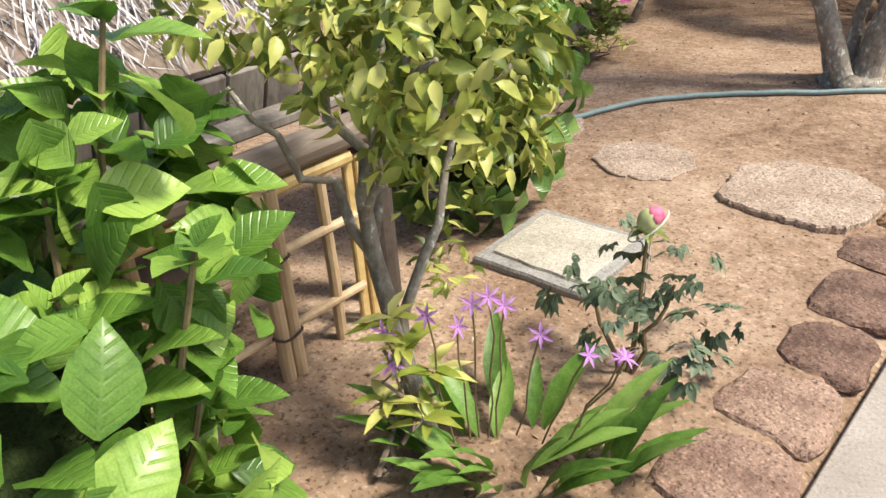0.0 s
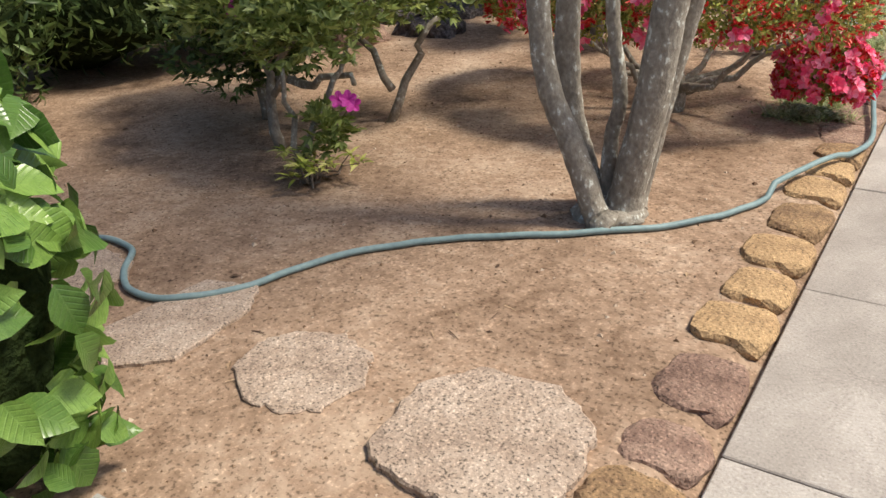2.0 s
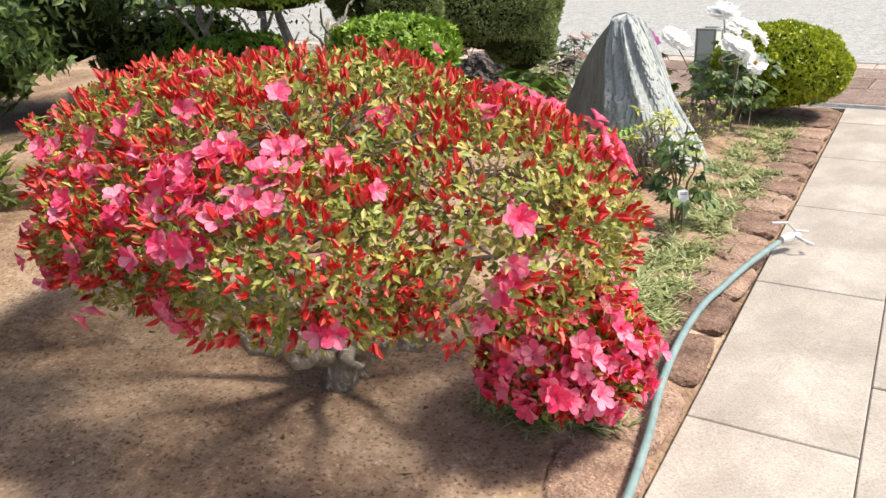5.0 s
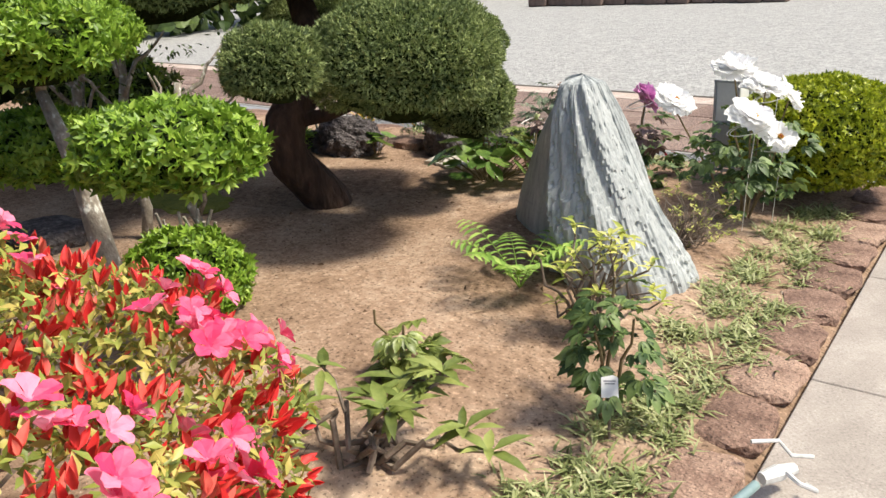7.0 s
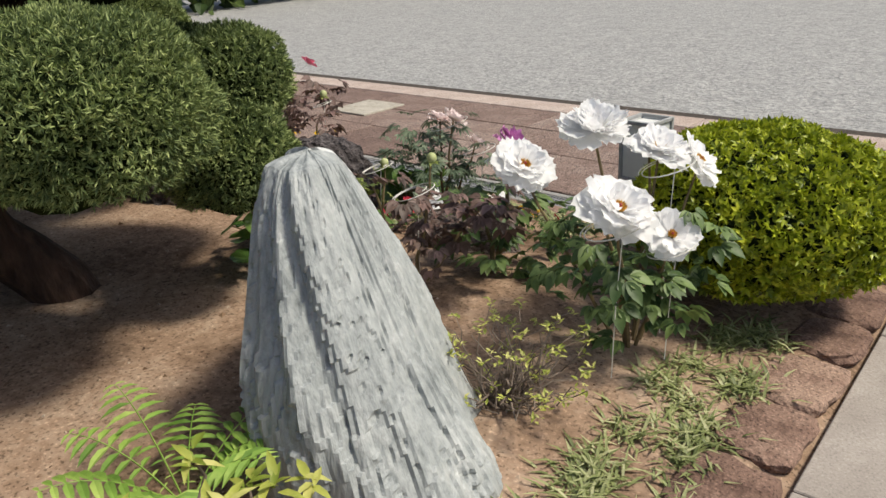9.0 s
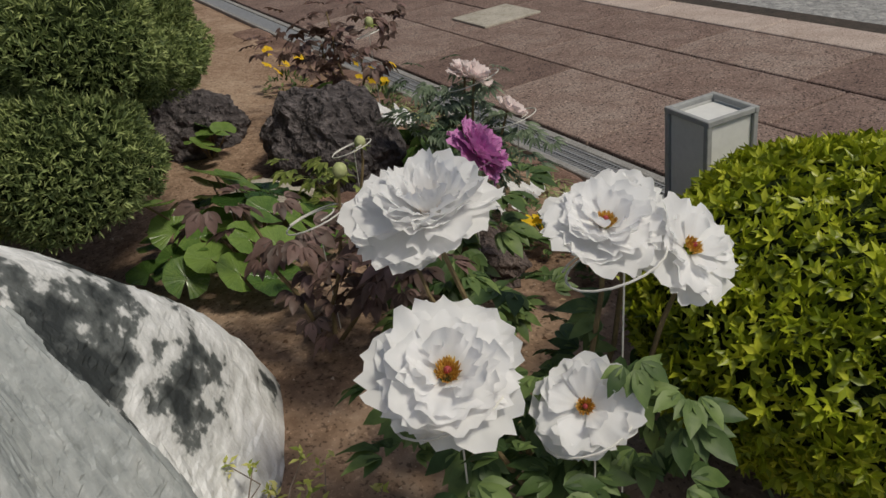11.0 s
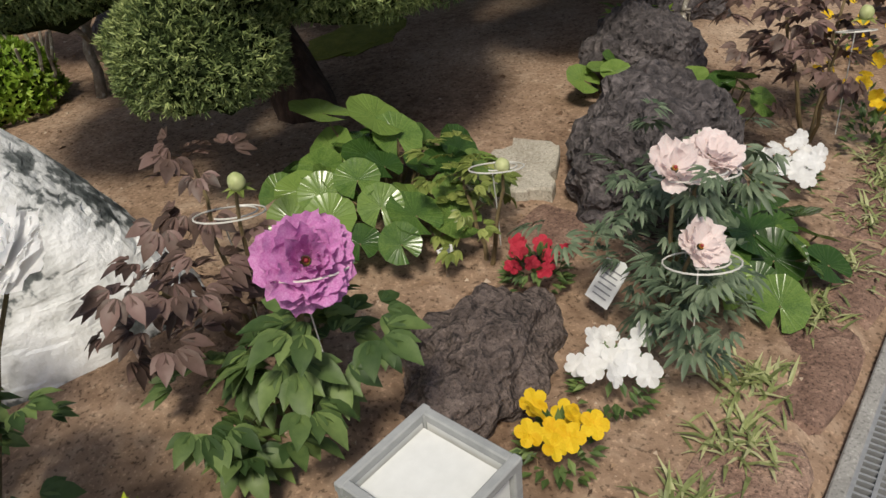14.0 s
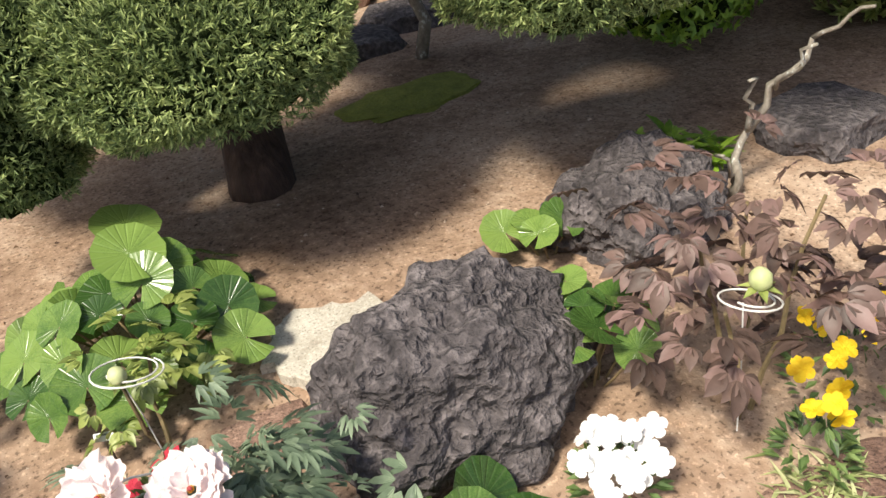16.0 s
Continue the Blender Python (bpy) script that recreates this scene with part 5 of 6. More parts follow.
peony("leafy_peony", "young leafy peony on brown stems, no bloom", SB, [(-0.8, 7.68, 0.36, 14, 0.16), (-0.84, 7.72, 0.26, 12, 0.18), (-0.76, 7.66, 0.46, 8, 0.14), (-0.74, 7.74, 0.22, 8, 0.14)], L_PEONY, LOBED, 0.14, [(-0.78, 7.67, 0.55), (-0.86, 7.72, 0.4), (-0.74, 7.72, 0.4), (-0.82, 7.62, 0.38)])
RB = (-1.47, 7.5, soil(-1.47, 7.5))
peony("leafy_peony", "low pale green peony clump in bare soil", RB, [(-1.47, 7.5, 0.22, 26, 0.2)], L_RHODO, LOBED, 0.16, [(-1.47, 7.5, 0.3), (-1.55, 7.45, 0.36)])


# ---- rosette shrubs ----
def rosette_shrub(name, label, base, tips, mat, base_leaf, size, per, woody=TWIG, r=0.006, category="shrub", crook=0.02):
    th = thing(name, base, label, category)
    b = np.asarray(base)
    s = Shape()
    for tip in tips:
        t = np.asarray(tip) - b
        part("stem", Shape().tube(bend((t[0] * 0.1, t[1] * 0.1, 0), t, 0.05, 7, crook), [r * 1.5, r * 0.5], 6), woody, th)
        a = np.arange(per) * 6.28 / per + rng.normal(0, 0.3, per)
        d = np.stack([np.cos(a), np.sin(a), rng.normal(0.45, 0.3, per)], 1)
        s.many(*base_leaf, turns(d, np.tile((0, 0, 1.0), (per, 1)), size * rng.uniform(0.7, 1.2, per)), np.tile(t, (per, 1)) + rng.normal(0, 0.008, (per, 3)))
    part("foliage", s, mat, th, smooth=True)
    return th


def scatter_tips(c, r, n):
    return [tuple(np.asarray(c) + d * np.asarray(r) * rng.random() ** 0.4) for d in ball(n)]


rosette_shrub("variegated_shrub", "small shrub with yellow-edged leaves before the standing rock", (-1.12, 8.17, soil(-1.12, 8.17)), scatter_tips((-1.1, 8.17, 0.33), (0.34, 0.2, 0.17), 26), L_VAR, NARROW, 0.06, 7)
rosette_shrub("low_shrub", "crooked leafless-stemmed rhododendron with one tuft of leaves", (-1.28, 7.08, soil(-1.28, 7.08)), scatter_tips((-1.2, 7.15, 0.32), (0.14, 0.14, 0.1), 9) + [(-1.5, 7.02, 0.2), (-1.42, 6.98, 0.28), (-1.0, 7.2, 0.22), (-0.95, 7.22, 0.15), (-1.45, 7.1, 0.34)], L_RHODO, NARROW, 0.11, 7, TWIG, 0.008, crook=0.03)
rosette_shrub("sprawling_shrub", "low twiggy shrub with tiny yellow-green leaves", (-1.15, 9.2, soil(-1.15, 9.2)), scatter_tips((-1.15, 9.25, 0.22), (0.3, 0.25, 0.18), 80), L_VAR, SMALL, 0.022, 8, TWIG, 0.0025, crook=0.02)
rosette_shrub("young_rhododendron", "young plant with a rosette of yellowing leaves", (-1.12, 0.78, soil(-1.12, 0.78)), [(-1.12, 0.8, 0.2), (-1.1, 0.86, 0.32), (-1.16, 0.88, 0.36), (-1.06, 0.9, 0.25), (-1.04, 0.84, 0.16)], L_VAR, NARROW, 0.1, 9, TWIG, 0.006)
rosette_shrub("low_shrub", "small leafy plant beside the lava boulders", (-4.33, 9.82, soil(-4.33, 9.82)), scatter_tips((-4.33, 9.82, 0.22), (0.22, 0.18, 0.08), 22), L_PAD, NARROW, 0.09, 8, TWIG, 0.004)
tb = np.array((-4.4, 10.05, soil(-4.4, 10.05)))
dead = thing("bare_branch_shrub", tb, "bare grey branching shrub", "shrub")
for p1, p2, r in [((0, 0, 0), (-0.05, 0.0, 0.22), 0.018), ((-0.05, 0, 0.22), (-0.2, 0.08, 0.5), 0.014), ((-0.05, 0, 0.22), (0.02, 0.05, 0.42), 0.01), ((-0.12, 0.03, 0.35), (-0.12, 0.16, 0.52), 0.009), ((-0.2, 0.08, 0.5), (-0.22, 0.25, 0.62), 0.008), ((0, 0, 0.05), (0.1, 0.05, 0.2), 0.008)]:
    part("branch", Shape().tube(bend(p1, p2, 0.04, 6, 0.012), [r, r * 0.6], 7), BARK, dead, smooth=True)

# ---- fern ----
fern = thing("fern", (-1.52, 8.33, soil(-1.52, 8.33)), "yellow-green fern at the foot of the standing rock", "fern")
for k in range(9):
    a = k * 0.75 + rng.normal(0, 0.2)
    ln = rng.uniform(0.28, 0.42)
    q = np.array([(math.cos(a) * ln * t * 0.75, math.sin(a) * ln * t * 0.75, ln * (1.15 * t - 0.55 * t * t)) for t in np.linspace(0, 1, 12)])
    s = Shape().tube(q, [0.003, 0.001], 4)
    side = np.array((-math.sin(a), math.cos(a), 0))
    for i in range(2, 12):
        w = 0.085 * math.sin(math.pi * min(1, (12.5 - i) / 11))
        for sg in (1, -1):
            s.many(*NARROW, turns([side * sg + (q[i] - q[i - 1]) * 6], [(0, 0, 1.0)], [max(0.02, w)]), [q[i]])
    part("frond", s, L_FERN, fern)


# ---- round glossy leaves ----
def kidney():
    """A round leaf with a notch, wavy rim and a dish-shaped face, one across."""
    v, f, m = [(0, 0, 0)], [], 22
    for r in (0.22, 0.42, 0.5):
        for j in range(m):
            a = 0.22 + (2 * math.pi - 0.44) * j / (m - 1) - math.pi / 2
            k = r * (1 + (0.035 * (j % 2) if r > 0.45 else 0))
            v.append((k * math.cos(a), k * math.sin(a) + 0.06, 0.16 * r * r * 4 * 0.3 + 0.02 * math.sin(5 * a) * r * 2))
    for j in range(m - 1):
        f.append((0, 1 + j, 2 + j))
        for r in range(2):
            p = 1 + r * m + j
            f.append((p, p + m, p + m + 1, p + 1))
    return Shape().add(v, f)


kid = kidney().mesh("leaf")
kid.materials.append(L_FARF)
kid.shade_smooth()


def leopard_plant(label, base, leaves):
    th = thing("leopard_plant", base, label, "plant", "leopard plants")
    b = np.asarray(base)
    for x, y, z, size, lean in leaves:
        p = np.array((x, y, z)) - b
        out = Vector((p[0] * 1.2 + 0.25 * rng.normal(), p[1] * 1.2 + 0.25 * rng.normal() + 0.25, lean))
        ob = part("leaf", kid, L_FARF, th)
        q = out.normalized().to_track_quat("Z", "Y").to_matrix()
        ob.matrix_local = Matrix.Translation(p) @ (q @ Matrix.Rotation(rng.uniform(-0.8, 0.8), 3, "Z") * size).to_4x4()
        part("stalk", Shape().tube(bend((p[0] * 0.3, p[1] * 0.3, 0), p, 0.05, 5, 0.004), 0.0035, 5), STEM, th)


def cluster(c, r, n, z0, z1, s0, s1):
    out = []
    for k in range(n):
        a, q = k * 2.4, math.sqrt((k + 0.5) / n)
        out.append((c[0] + r[0] * q * math.cos(a), c[1] + r[1] * q * math.sin(a), z1 - (z1 - z0) * q + rng.normal(0, 0.02), rng.uniform(s0, s1), 0.7))
    return out


leopard_plant("wide clump of glossy round leaves", (-2.56, 9.7, soil(-2.56, 9.7)), cluster((-2.54, 9.68), (0.38, 0.34), 38, 0.24, 0.42, 0.11, 0.17) + [(-2.62, 9.42, 0.42, 0.2, 0.3), (-2.6, 9.66, 0.45, 0.19, 0.6)])
leopard_plant("clump of large glossy round leaves by the pink peony", (-2.88, 10.76, soil(-2.88, 10.76)), cluster((-2.86, 10.74), (0.3, 0.2), 20, 0.1, 0.2, 0.13, 0.18))
leopard_plant("small clump of round leaves behind the lava boulder", (-3.52, 10.43, soil(-3.52, 10.43)), cluster((-3.52, 10.44), (0.12, 0.2), 11, 0.26, 0.34, 0.1, 0.14))
leopard_plant("few round leaves beyond the lava boulder", (-3.75, 9.94, soil(-3.75, 9.94)), cluster((-3.72, 9.95), (0.13, 0.1), 6, 0.22, 0.28, 0.11, 0.15))


# ---- pansies ----
def pansy_mesh():
    s = Shape()
    pt = leaf([(0, 0.2), (0.4, 0.85), (0.8, 0.85), (1, 0.4)], 0.1, 0.15, 0.02)
    for a, k in ((0, 1.0), (1.25, 0.95), (-1.25, 0.95), (2.5, 0.95), (-2.5, 0.95)):
        m = np.array(Matrix.Rotation(a, 3, "Z") @ Matrix.Rotation(0.18, 3, "X"))
        s.add(pt[0] @ m.T * 0.55 * k, pt[1].tolist())
    return s


def pansies(label, at, mat, n, r, size, heights=(0.08, 0.15), leafy=90):
    b = np.array((at[0], at[1], soil(at[0], at[1])))
    th = thing("pansy", b, label, "flower", "pansies")
    me = pansy_mesh().mesh("flower")
    me.materials.append(mat)
    for k in range(n):
        a, q = k * 2.4, math.sqrt((k + 0.5) / n)
        p = np.array((r * q * math.cos(a), r * q * math.sin(a), rng.uniform(*heights)))
        ob = part("flower", me, mat, th)
        z = Vector((0.5 + rng.normal(0, 0.35), 0.45 + rng.normal(0, 0.35), 0.7)).normalized()
        ob.matrix_local = Matrix.Translation(p) @ (z.to_track_quat("Z", "Y").to_matrix() @ Matrix.Rotation(rng.uniform(0, 6), 3, "Z") * size * rng.uniform(0.85, 1.15)).to_4x4()
    s = Shape()
    d = ball(leafy)
    s.many(*SMALL, turns(d + (0, 0, 0.5), np.tile((0, 0, 1.0), (leafy, 1)), 0.04), np.abs(d) * (0, 0, heights[0] * 0.9) + d * (r * 0.85, r * 0.85, 0) + (0, 0, 0.02))
    part("foliage", s, L_PEONY, th)
    return th


pansies("cluster of white pansies beside the lantern", (-2.2, 10.58), P_WHITE, 13, 0.1, 0.058)
pansies("cluster of yellow pansies beside the lantern", (-1.95, 10.55), P_YEL, 9, 0.09, 0.058)
pansies("dark red pansies in bare soil", (-2.48, 10.24), P_RED, 8, 0.09, 0.05)
pansies("dark red pansies behind the lantern", (-1.7, 10.52), P_RED, 5, 0.05, 0.05)
pansies("cluster of white pansies by the lava boulder", (-3.36, 10.73), P_WHITE, 18, 0.1, 0.058)
pansies("tall yellow pansies under the maroon peony", (-4.02, 10.8), P_YEL, 9, 0.16, 0.052, (0.1, 0.26))
pansies("yellow pansies beside the maroon peony", (-3.75, 10.92), P_YEL, 5, 0.08, 0.052, (0.16, 0.28))
pansies("orange flowers beyond the juniper", (-4.6, 10.7), P_YEL, 7, 0.15, 0.07, (0.1, 0.25))

# ---- orchid clump ----
OB = np.array((-1.0, 0.98, soil(-1.0, 0.98)))
orchid = thing("ground_orchid", OB, "clump of strap-leaved ground orchids with purple flowers", "flower")
strap = leaf_mesh(STRAP, "leaf", L_ORCHID)
for k in range(44):
    a = rng.uniform(0, 6.28)
    q = 0.3 * math.sqrt(rng.random())
    c = np.array((0.12 * 0 + q * math.cos(a) + 0.08, q * math.sin(a) * 0.6, 0))
    d = np.array((math.cos(a) * 0.8 + rng.normal(0, 0.3), math.sin(a) * 0.8 + rng.normal(0, 0.3), rng.uniform(1.1, 2.6)))
    ob = part("leaf", strap, L_ORCHID, orchid)
    ob.matrix_local = Matrix.Translation(c) @ Matrix(turns([d], [(0, 0, 1.0)], [rng.uniform(0.14, 0.26)])[0].tolist()).to_4x4()
of = Shape()
pt = leaf([(0, 0.08), (0.45, 0.3), (1, 0.02)], 0.15, 0.2)
for k in range(6):
    m = np.array(Matrix.Rotation(k * 1.05, 3, "Z") @ Matrix.Rotation(0.35, 3, "X"))
    of.add(pt[0] @ m.T, pt[1].tolist())
ofm = of.mesh("flower")
ofm.materials.append(P_ORCHID)
for x, y, z in [(-0.71, 1.12, 0.31), (-0.69, 1.1, 0.33), (-1.0, 0.98, 0.41), (-0.97, 1.0, 0.43), (-0.95, 1.03, 0.4), (-0.89, 1.08, 0.32), (-1.02, 0.95, 0.36), (-1.14, 0.84, 0.36), (-1.1, 0.82, 0.3), (-0.78, 1.1, 0.3), (-1.06, 0.9, 0.4)]:
    p = np.array((x, y, z)) - OB
    part("flower_stem", Shape().tube(bend((p[0] * 0.6, p[1] * 0.6, 0.02), p, 0, 5, 0.006), 0.0025, 5), STEM, orchid, "dark slender flower stem")
    ob = part("flower", ofm, P_ORCHID, orchid)
    z = Vector((rng.normal(0.4, 0.4), rng.normal(-0.3, 0.4), 0.4)).normalized()
    ob.matrix_local = Matrix.Translation(p) @ (z.to_track_quat("Z", "Y").to_matrix() * 0.032).to_4x4()

# ---- grass along the kerb ----
gr = Shape()
tufts = [(rng.uniform(-0.86, -0.56), y + rng.uniform(-0.1, 0.1)) for y in np.arange(5.9, 10.2, 0.075)]
tufts += [(rng.uniform(-0.95, -0.6), rng.uniform(5.8, 7.6)) for k in range(26)] + [(-2.75 + rng.normal(0, 0.05), 10.92), (-3.3, 10.98), (-3.0, 10.98), (-3.75, 11.0), (-2.4, 10.85), (-2.2, 10.88), (-1.75, 10.75), (-3.55, 11.02), (-3.7, 10.98), (-4.2, 11.05), (-1.95, 10.84)]
for x, y in tufts:
    n = 90
    a = rng.uniform(0, 6.28, n)
    d = np.stack([np.cos(a), np.sin(a), rng.uniform(0.3, 1.4, n)], 1)
    p = np.stack([x + rng.normal(0, 0.045, n), y + rng.normal(0, 0.045, n), np.full(n, soil(x, y))], 1)
    gr.many(BLADE[0] * (1.8, 1, 1), BLADE[1], turns(d, np.tile((0, 0, 1.0), (n, 1)), rng.uniform(0.04, 0.085, n)), p)
tagged(part("tufted_grass", gr, L_GRASS), "pale tufted grass planted along the kerb", "grass", kind="stuff")

# ---- litter ----
lt = Shape()
n = 1500
px, py = rng.uniform(-4.4, -0.62, n), rng.uniform(0.5, 10.7, n)
keep = np.array([noise.noise(Vector((a * 1.1, b * 1.1, 5))) > -0.15 for a, b in zip(px, py)])
px, py = px[keep], py[keep]
pz = np.array([soil(a, b) for a, b in zip(px, py)]) + 0.003
k = len(px)
lt.many(*SMALL, turns(ball(k) * (1, 1, 0.15), np.tile((0, 0, 1.0), (k, 1)) + rng.normal(0, 0.25, (k, 3)), rng.gamma(2.0, 0.006, k) + 0.006), np.stack([px, py, pz], 1))
lt.many(BLADE[0] * (1.0, 1, 0.2), BLADE[1], turns(ball(k) * (1, 1, 0.05), np.tile((0, 0, 1.0), (k, 1)), rng.gamma(2.0, 0.01, k) + 0.01), np.stack([px + 0.07, py - 0.09, pz + 0.002], 1))
tagged(part("leaf_litter", lt, LITTER), "dry leaf scraps and twigs on the soil", "litter", kind="stuff")

# ---- box lantern ----
LN = thing("box_lantern", (-1.38, 10.645, soil(-1.38, 10.645)), "grey wooden box lantern with white panels", "lantern")
LN.rotation_euler = (0, 0, -0.15)
W, H, Z0 = 0.165, 0.65 - soil(-1.38, 10.645), 0.36
for sx in (-1, 1):
    for sy in (-1, 1):
        part("post", Shape().box((0.016, 0.016, H - 0.004), (sx * (W / 2 - 0.008), sy * (W / 2 - 0.008), H / 2 - 0.002), bevel=0.002), GREYWOOD, LN)
for z in (H - 0.008, Z0, 0.06):
    for sg in (-1, 1):
        part("rail", Shape().box((W + 0.004, 0.014, 0.016), (0, sg * (W / 2 - 0.007), z), bevel=0.002), GREYWOOD, LN)
        part("rail", Shape().box((0.014, W - 0.024, 0.0155), (sg * (W / 2 - 0.007), 0, z), bevel=0.002), GREYWOOD, LN)
for sg in (-1, 1):
    part("panel", Shape().box((W - 0.034, 0.004, H - Z0 - 0.02), (0, sg * (W / 2 - 0.011), (H + Z0) / 2)), PAPER, LN, "white translucent panel")
    part("panel", Shape().box((0.004, W - 0.034, H - Z0 - 0.02), (sg * (W / 2 - 0.011), 0, (H + Z0) / 2)), PAPER, LN, "white translucent panel")
part("top_panel", Shape().box((W - 0.04, W - 0.036, 0.004), (0, 0, H - 0.022)), PAPER, LN, "white top panel")
for sg in (-1, 1):
    part("skirt", Shape().box((W - 0.034, 0.004, Z0 - 0.09), (0, sg * (W / 2 - 0.012), Z0 / 2 + 0.03)), GREYWOOD, LN)
    part("skirt", Shape().box((0.004, W - 0.034, Z0 - 0.09), (sg * (W / 2 - 0.012), 0, Z0 / 2 + 0.03)), GREYWOOD, LN)


# ---- name tags ----
def tag(at, w, h, lean, turn, label, lines=0):
    th = thing("name_tag", at, label, "label", "name tags")
    th.rotation_euler = (0, 0, turn)
    m = Matrix.Rotation(lean, 3, "X")
    pl = Shape()
    o = [(-w / 2, -h / 2), (w / 2, -h / 2), (w / 2, h / 2), (w * 0.2, h * 0.62), (-w / 2, h / 2)]
    v = [tuple(m @ Vector((x, -0.001, z))) for x, z in o] + [tuple(m @ Vector((x, 0.001, z))) for x, z in o]
    pl.add(v, [(0, 1, 2, 3, 4), (9, 8, 7, 6, 5)] + [(i, (i + 1) % 5, 5 + (i + 1) % 5, 5 + i) for i in range(5)])
    part("plate", pl, TAG, th)
    for k in range(lines):
        for sg in (-1, 1):
            part("text_line", Shape().box((w * (0.72 - 0.12 * (k % 2)), 0.0008, 0.004), m @ Vector((0, sg * 0.0016, h * 0.32 - k * h * 0.13)), m), INK, th)
    part("stake", Shape().tube([(0, 0, -h * 0.4), (0, 0, -at[2] + 0.02)], 0.005, 6), TWIG, th)


tag((-2.45, 10.46, 0.17), 0.085, 0.115, -0.7, 1.1, "white tilted plant name tag with faint writing", 6)
tag((-2.385, 10.005, 0.19), 0.05, 0.02, -0.5, 2.7, "tiny white plant label on a stake", 1)
tag((-0.76, 7.6, 0.22), 0.05, 0.06, -0.6, 0.5, "small white plant label under the peony", 2)

# ---- azaleas clipped in pads, small dome, thin tree ----
topiary("cloud_azalea", "azalea clipped into bright green pads", "shrub", [((-2.02, 7.1, 0.95), (0.31, 0.27, 0.14)), ((-3.15, 7.25, 0.82), (0.36, 0.3, 0.15)), ((-2.72, 7.05, 1.27), (0.36, 0.3, 0.17)), ((-3.2, 7.4, 1.25), (0.4, 0.35, 0.17))],
        [(-2.5, 7.1, 0.05), (-2.45, 7.08, 0.25), (-2.55, 7.1, 0.5), (-2.6, 7.1, 0.8), (-2.7, 7.08, 1.1)], [0.06, 0.05, 0.045, 0.035, 0.02], TRIO, 0.034, L_PAD, 3600, BARK)
dome = thing("round_shrub", (-2.62, 7.46, soil(-2.62, 7.46)), "small bright green dome shrub", "shrub")
# core of the dome, its shade put in as near-black colour
dc = part("crown", Shape().blob((0, 0, 0.12), (0.22, 0.2, 0.17), 3, 0.12, 2.0, 5.0), SHADECORE, dome)
crown_shell("foliage", dc, (0, 0, 0.12), (0.27, 0.25, 0.21), 1500, TRIO, 0.036, L_PAD, 0.7, 0.3, 1.0, low=-0.45)


def bare_tree(name, label, base, top, r, seeds, leaves=0):
    th = thing(name, base, label, "tree")
    b = np.asarray(base)
    t = np.asarray(top) - b
    part("trunk", Shape().tube(bend((0, 0, 0), t, 0.0, 9, 0.02), [r, r * 0.6], 8), BARK, th, smooth=True)
    tips = []
    for k in range(seeds):
        f0 = 0.3 + 0.65 * k / seeds
        a = k * 2.3
        p2 = t * f0 + np.array((math.cos(a) * 0.3, math.sin(a) * 0.3, 0.35)) * (1.2 - f0 * 0.5)
        part("branch", Shape().tube(bend(t * f0, p2, 0.05, 6, 0.015), [r * 0.5, r * 0.18], 6), BARK, th, smooth=True)
        tips.append(p2)
    if leaves:
        s = Shape()
        for p2 in tips:
            d = ball(leaves)
            s.many(*SMALL, turns(d + (0, 0, 0.3), np.tile((0, 0, 1.0), (leaves, 1)), 0.035), p2 + d * (0.2, 0.2, 0.12))
        part("foliage", s, L_DARK, th)
    return th


bare_tree("slender_tree", "slender grey-stemmed young tree, nearly bare", (-2.92, 7.77, soil(-2.92, 7.77)), (-3.0, 7.85, 1.0), 0.026, 7, 14)
bare_tree("slender_tree", "slender pale-stemmed tree with sparse leaves", (-3.6, 7.9, soil(-3.6, 7.9)), (-3.7, 8.0, 1.5), 0.03, 8, 60)
bare_tree("slender_tree", "slender pale-stemmed tree with sparse leaves", (-4.3, 8.0, soil(-4.3, 8.0)), (-4.3, 8.1, 1.5), 0.035, 8, 90)
stems = thing("stem_cluster", (-2.75, 7.6, soil(-2.75, 7.6)), "cluster of cut grey stems in the soil", "shrub")
for k in range(9):
    a = k * 0.7
    part("stem", Shape().tube(bend((0.03 * math.cos(a), 0.03 * math.sin(a), 0), (0.12 * math.cos(a), 0.12 * math.sin(a), 0.3 + 0.1 * rng.random()), 0, 5, 0.01), [0.011, 0.007], 6), BARK, stems)

# ---- background shrubs ----
mg = thing("pink_azalea_shrub", (-2.82, 4.2, soil(-2.82, 4.2)), "open azalea with gnarled stems and few magenta flowers", "shrub")
for p1, p2, r in [((0.2, -0.25, 0), (0.1, -0.2, 0.55), 0.02), ((0.1, -0.2, 0.0), (0.25, 0.1, 0.6), 0.022), ((-0.3, 0.1, 0), (-0.5, 0.2, 0.6), 0.035), ((-0.5, 0.3, 0.3), (0.1, 0.3, 0.35), 0.03), ((0.0, 0.7, 0), (0.25, 0.9, 0.6), 0.03), ((-0.8, 0.5, 0), (-0.9, 0.6, 0.7), 0.04), ((0.0, 0.75, 0.2), (-0.5, 0.9, 0.7), 0.025), ((-0.3, 0.1, 0.3), (0.15, 0.0, 0.75), 0.02)]:
    part("limb", Shape().tube(bend(p1, p2, 0.06, 7, 0.025), [r, r * 0.5], 7), BARK, mg, smooth=True)
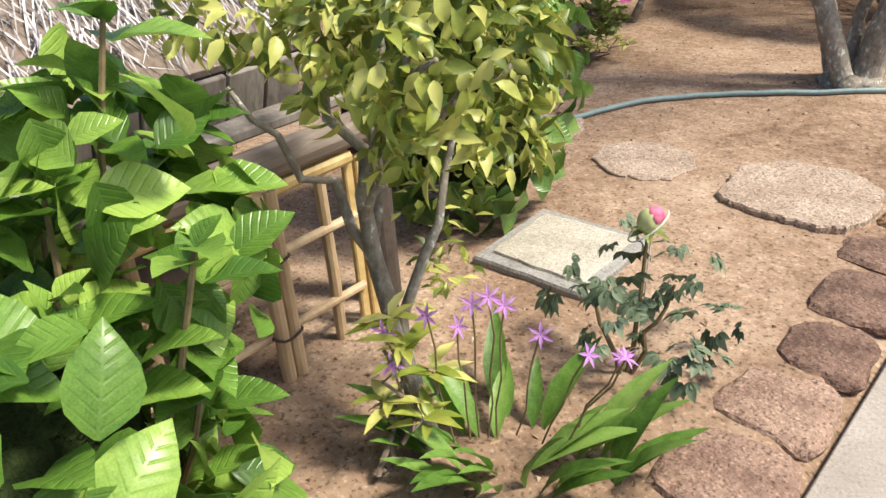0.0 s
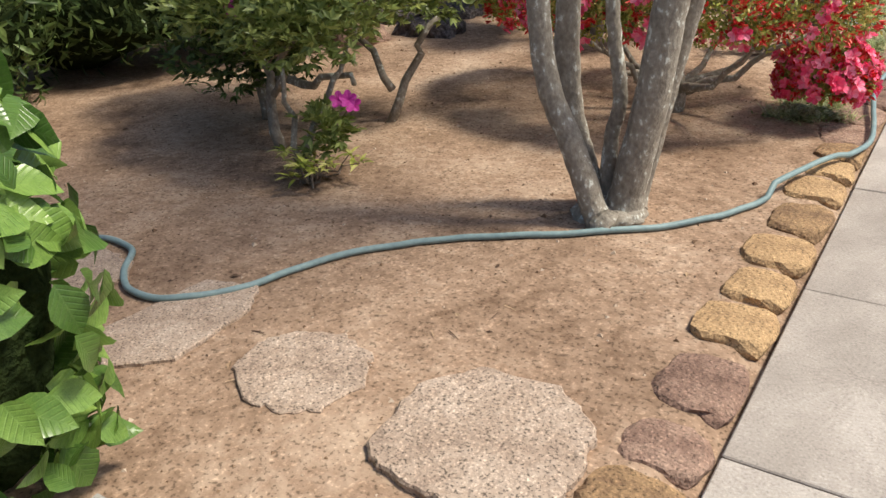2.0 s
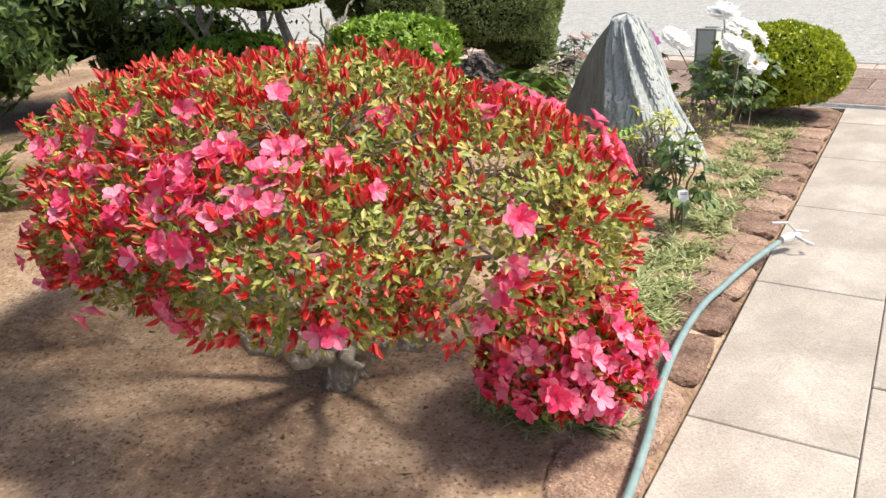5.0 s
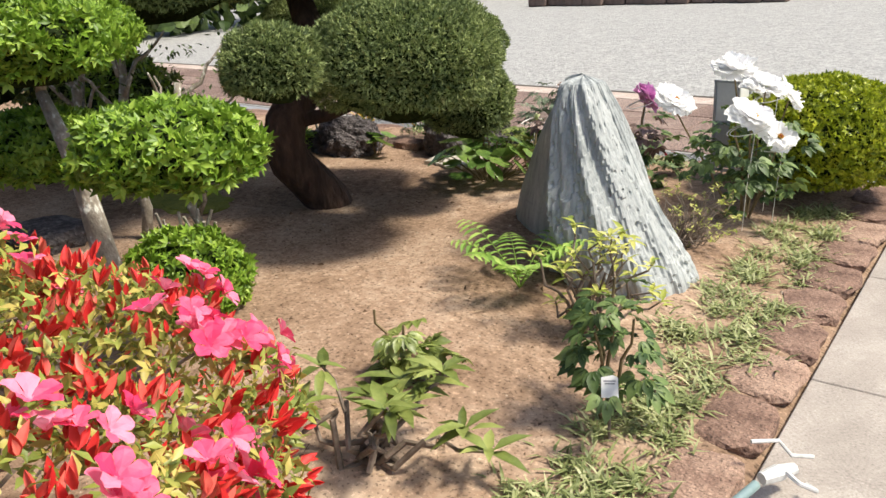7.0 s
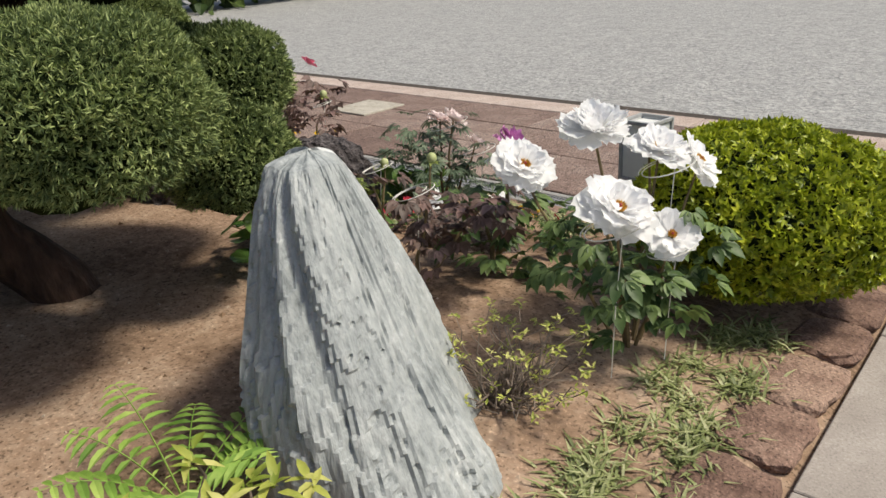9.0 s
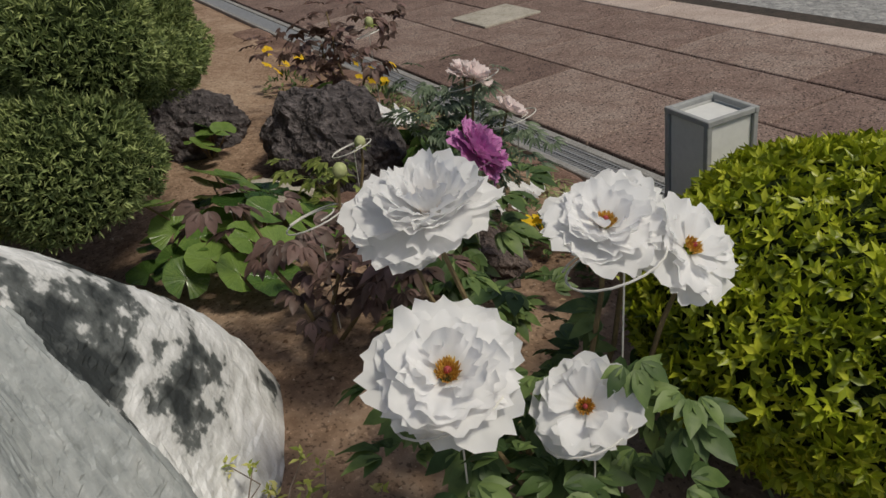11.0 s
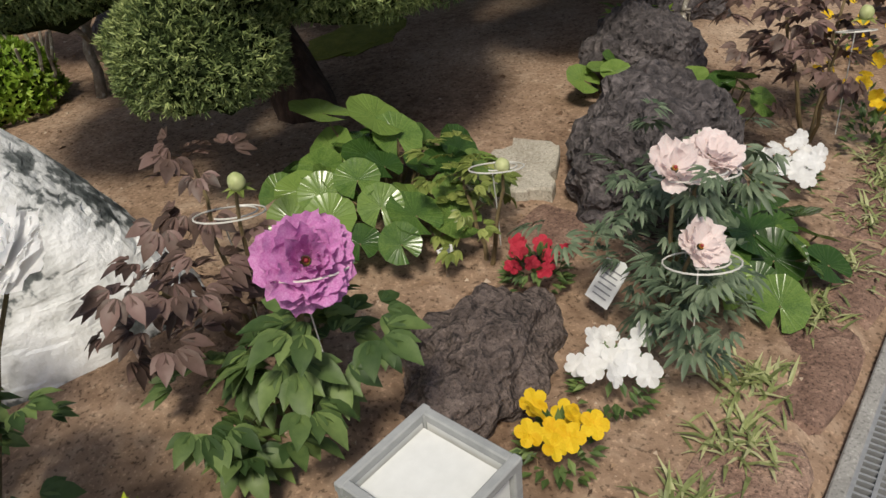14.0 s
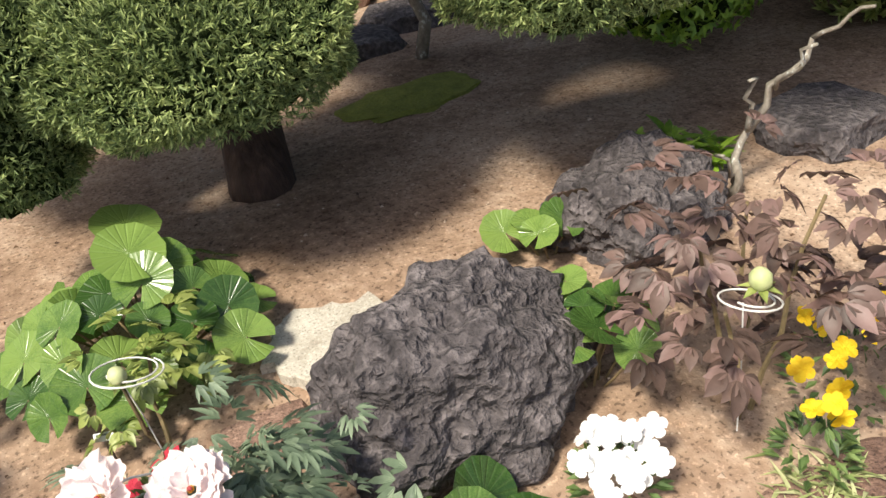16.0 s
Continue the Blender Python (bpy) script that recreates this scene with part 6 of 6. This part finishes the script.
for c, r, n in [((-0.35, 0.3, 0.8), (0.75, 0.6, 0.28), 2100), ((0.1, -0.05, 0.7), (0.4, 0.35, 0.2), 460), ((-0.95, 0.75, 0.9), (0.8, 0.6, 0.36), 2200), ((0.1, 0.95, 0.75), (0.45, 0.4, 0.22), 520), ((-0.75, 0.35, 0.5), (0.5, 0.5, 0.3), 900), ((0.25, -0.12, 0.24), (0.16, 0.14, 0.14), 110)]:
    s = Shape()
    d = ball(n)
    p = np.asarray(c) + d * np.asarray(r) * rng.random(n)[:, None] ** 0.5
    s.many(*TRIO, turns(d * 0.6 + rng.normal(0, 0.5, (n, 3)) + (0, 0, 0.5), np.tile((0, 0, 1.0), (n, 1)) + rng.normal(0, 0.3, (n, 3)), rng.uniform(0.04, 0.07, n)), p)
    # far-side clumps take a darker leaf colour to make shade there
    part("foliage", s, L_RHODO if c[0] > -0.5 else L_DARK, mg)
fm = Shape().add(AF[0], AF[1].tolist()).mesh("flower")
fm.materials.append(P_MAG)
for x, y, z in [(0.32, -0.08, 0.38), (0.36, -0.03, 0.35), (0.38, -0.08, 0.39), (-0.4, 0.0, 0.75), (-0.5, 0.1, 0.8)]:
    ob = part("flower", fm, P_MAG, mg)
    ob.matrix_local = Matrix.Translation((x, y, z)) @ (Vector((0.5, -0.6, 0.5)).to_track_quat("Z", "Y").to_matrix() * 1.2).to_4x4()
rosette_shrub("sprouting_azalea", "yellow-green sprouts at the foot of the azalea", (-2.6, 3.98, soil(-2.6, 3.98)), scatter_tips((-2.58, 3.98, 0.12), (0.26, 0.16, 0.08), 18), L_VAR, NARROW, 0.07, 8, TWIG, 0.004)


def back_shrub(at, radii, n, mat, size, label, base=TRIO):
    th = thing("background_shrub", (at[0], at[1], soil(max(at[0], -13.9), at[1]) if at[1] < 11 else -0.06), label, "shrub", "background shrubs")
    c = (0, 0, at[2])
    # dark core coloured as the shade within the shrub
    cr_ = part("crown", Shape().blob(c, [q * 0.85 for q in radii], 3, 0.2, 2.0, at[0]), SHADECORE, th)
    crown_shell("foliage", cr_, c, radii, n, base, size, mat, 0.5, 0.3, 1.0, depth=0.25, low=-0.8, uneven=0.14)


back_shrub((-6.1, 5.2, 0.75), (1.3, 1.0, 0.85), 3800, L_DARK, 0.09, "tall dense dark green shrub", NARROW)
back_shrub((-5.7, 3.6, 0.7), (1.1, 0.9, 0.8), 2800, L_DARK, 0.09, "dense dark green shrub beyond the hose", NARROW)
back_shrub((-4.9, 6.3, 0.85), (0.9, 0.7, 0.45), 1800, L_DARK, 0.07, "dark shrub behind the rock edging")
back_shrub((-6.6, 7.9, 1.0), (1.4, 1.1, 0.7), 3000, L_DARK, 0.09, "broad dark shrub behind the azalea", NARROW)
back_shrub((-6.4, 9.4, 0.35), (0.7, 0.6, 0.4), 1600, L_RHODO, 0.06, "yellowish low shrub near the gravel")
back_shrub((-5.2, 8.9, 0.4), (0.4, 0.35, 0.38), 1200, L_PAD, 0.05, "bright green round shrub")
back_shrub((-5.1, 9.7, 1.55), (1.3, 1.0, 0.5), 3600, L_JUN, 0.06, "dark spreading conifer crown", SPRAY)
back_shrub((-4.3, 8.6, 1.5), (0.9, 0.8, 0.45), 2600, L_JUN, 0.05, "dark conifer crown behind the slender trees", SPRAY)
back_shrub((-3.5, 1.2, 0.6), (0.8, 0.9, 0.65), 2200, L_DARK, 0.08, "dark shrub behind the fence", NARROW)
for i, (x, y, lx, ly, h) in enumerate([(-3.9, 6.9, 0.6, 0.4, 0.22), (-4.35, 6.5, 0.55, 0.4, 0.25), (-4.1, 7.6, 0.5, 0.4, 0.18), (-4.8, 6.0, 0.6, 0.45, 0.25), (-4.6, 7.3, 0.6, 0.5, 0.2), (-3.7, 10.3, 0.25, 0.2, 0.12), (-5.0, 9.9, 0.5, 0.4, 0.2)]):
    ob = stone("edging_rock", x, y, lx, ly, h, KERB if i % 2 else LAVA, seed=60 + i, rough=0.25)
    tagged(ob, "rough brown rock edging the planted mound", "rock", "edging rocks")
ms = Shape().blob((0, 0, 0), (0.35, 0.2, 0.015), 3, 0.3, 3.0, 2.0)
moss = tagged(part("moss_patch", ms, MOSS), "flat yellow-green moss patch on soil", "moss")
moss.location = (-4.0, 8.45, soil(-4.0, 8.45))

# ---- beyond the pavement ----
isl = thing("planting_island", (-8.6, 26.5, -0.06), "raised planting island edged with brown stone", "planter")
for k in range(12):
    ob = part("edge_stone", Shape().box((0.58, 0.3, 0.32), (0, 0, 0.16), bevel=0.03), EARTHBANK, isl)
    ob.location = (-3.3 + k * 0.6, 0.1 * math.sin(k * 1.7), 0)
part("soil", Shape().blob((0, 1.4, 0.25), (3.4, 1.3, 0.15), 3, 0.1, 2.0, 1.0), SOIL, isl)
for k in range(5):
    back_shrub((-10.8 + k * 1.2, 27.9, 0.8), (0.8, 0.7, 0.6), 500, L_DARK, 0.14, "low shrub on the planting island", NARROW)
for x in (-5.3, -4.4, -2.9, -2.0):
    po = tagged(part("bollard", Shape().tube([(0, 0, 0), (0, 0, 0.9)], 0.035, 8), STEEL), "thin grey steel bollard on gravel", "bollard", "bollards")
    po.location = (x, 26.8, -0.06)
hedge_far = Shape()
n = 14000
x = rng.uniform(-40, 25, n)
z = rng.uniform(0, 3.2, n)
pos = np.stack([x, 34 + rng.normal(0, 0.5, n) + np.abs(x) * 0.05, z], 1)
hedge_far.many(*OVATE, turns(ball(n) + (0, -0.6, 0.2), ball(n) + (0, -1, 0.5), 0.5), pos)
n = 12000
y = rng.uniform(-25, 34, n)
pos = np.stack([np.full(n, -19.0) + rng.normal(0, 0.6, n), y, rng.uniform(0, 3.4, n)], 1)
hedge_far.many(*OVATE, turns(ball(n) + (0.6, 0, 0.2), ball(n) + (1, 0, 0.5), 0.5), pos)
tagged(part("far_hedge", hedge_far, L_DARK), "distant dark green hedge around the yard", "hedge", kind="stuff")
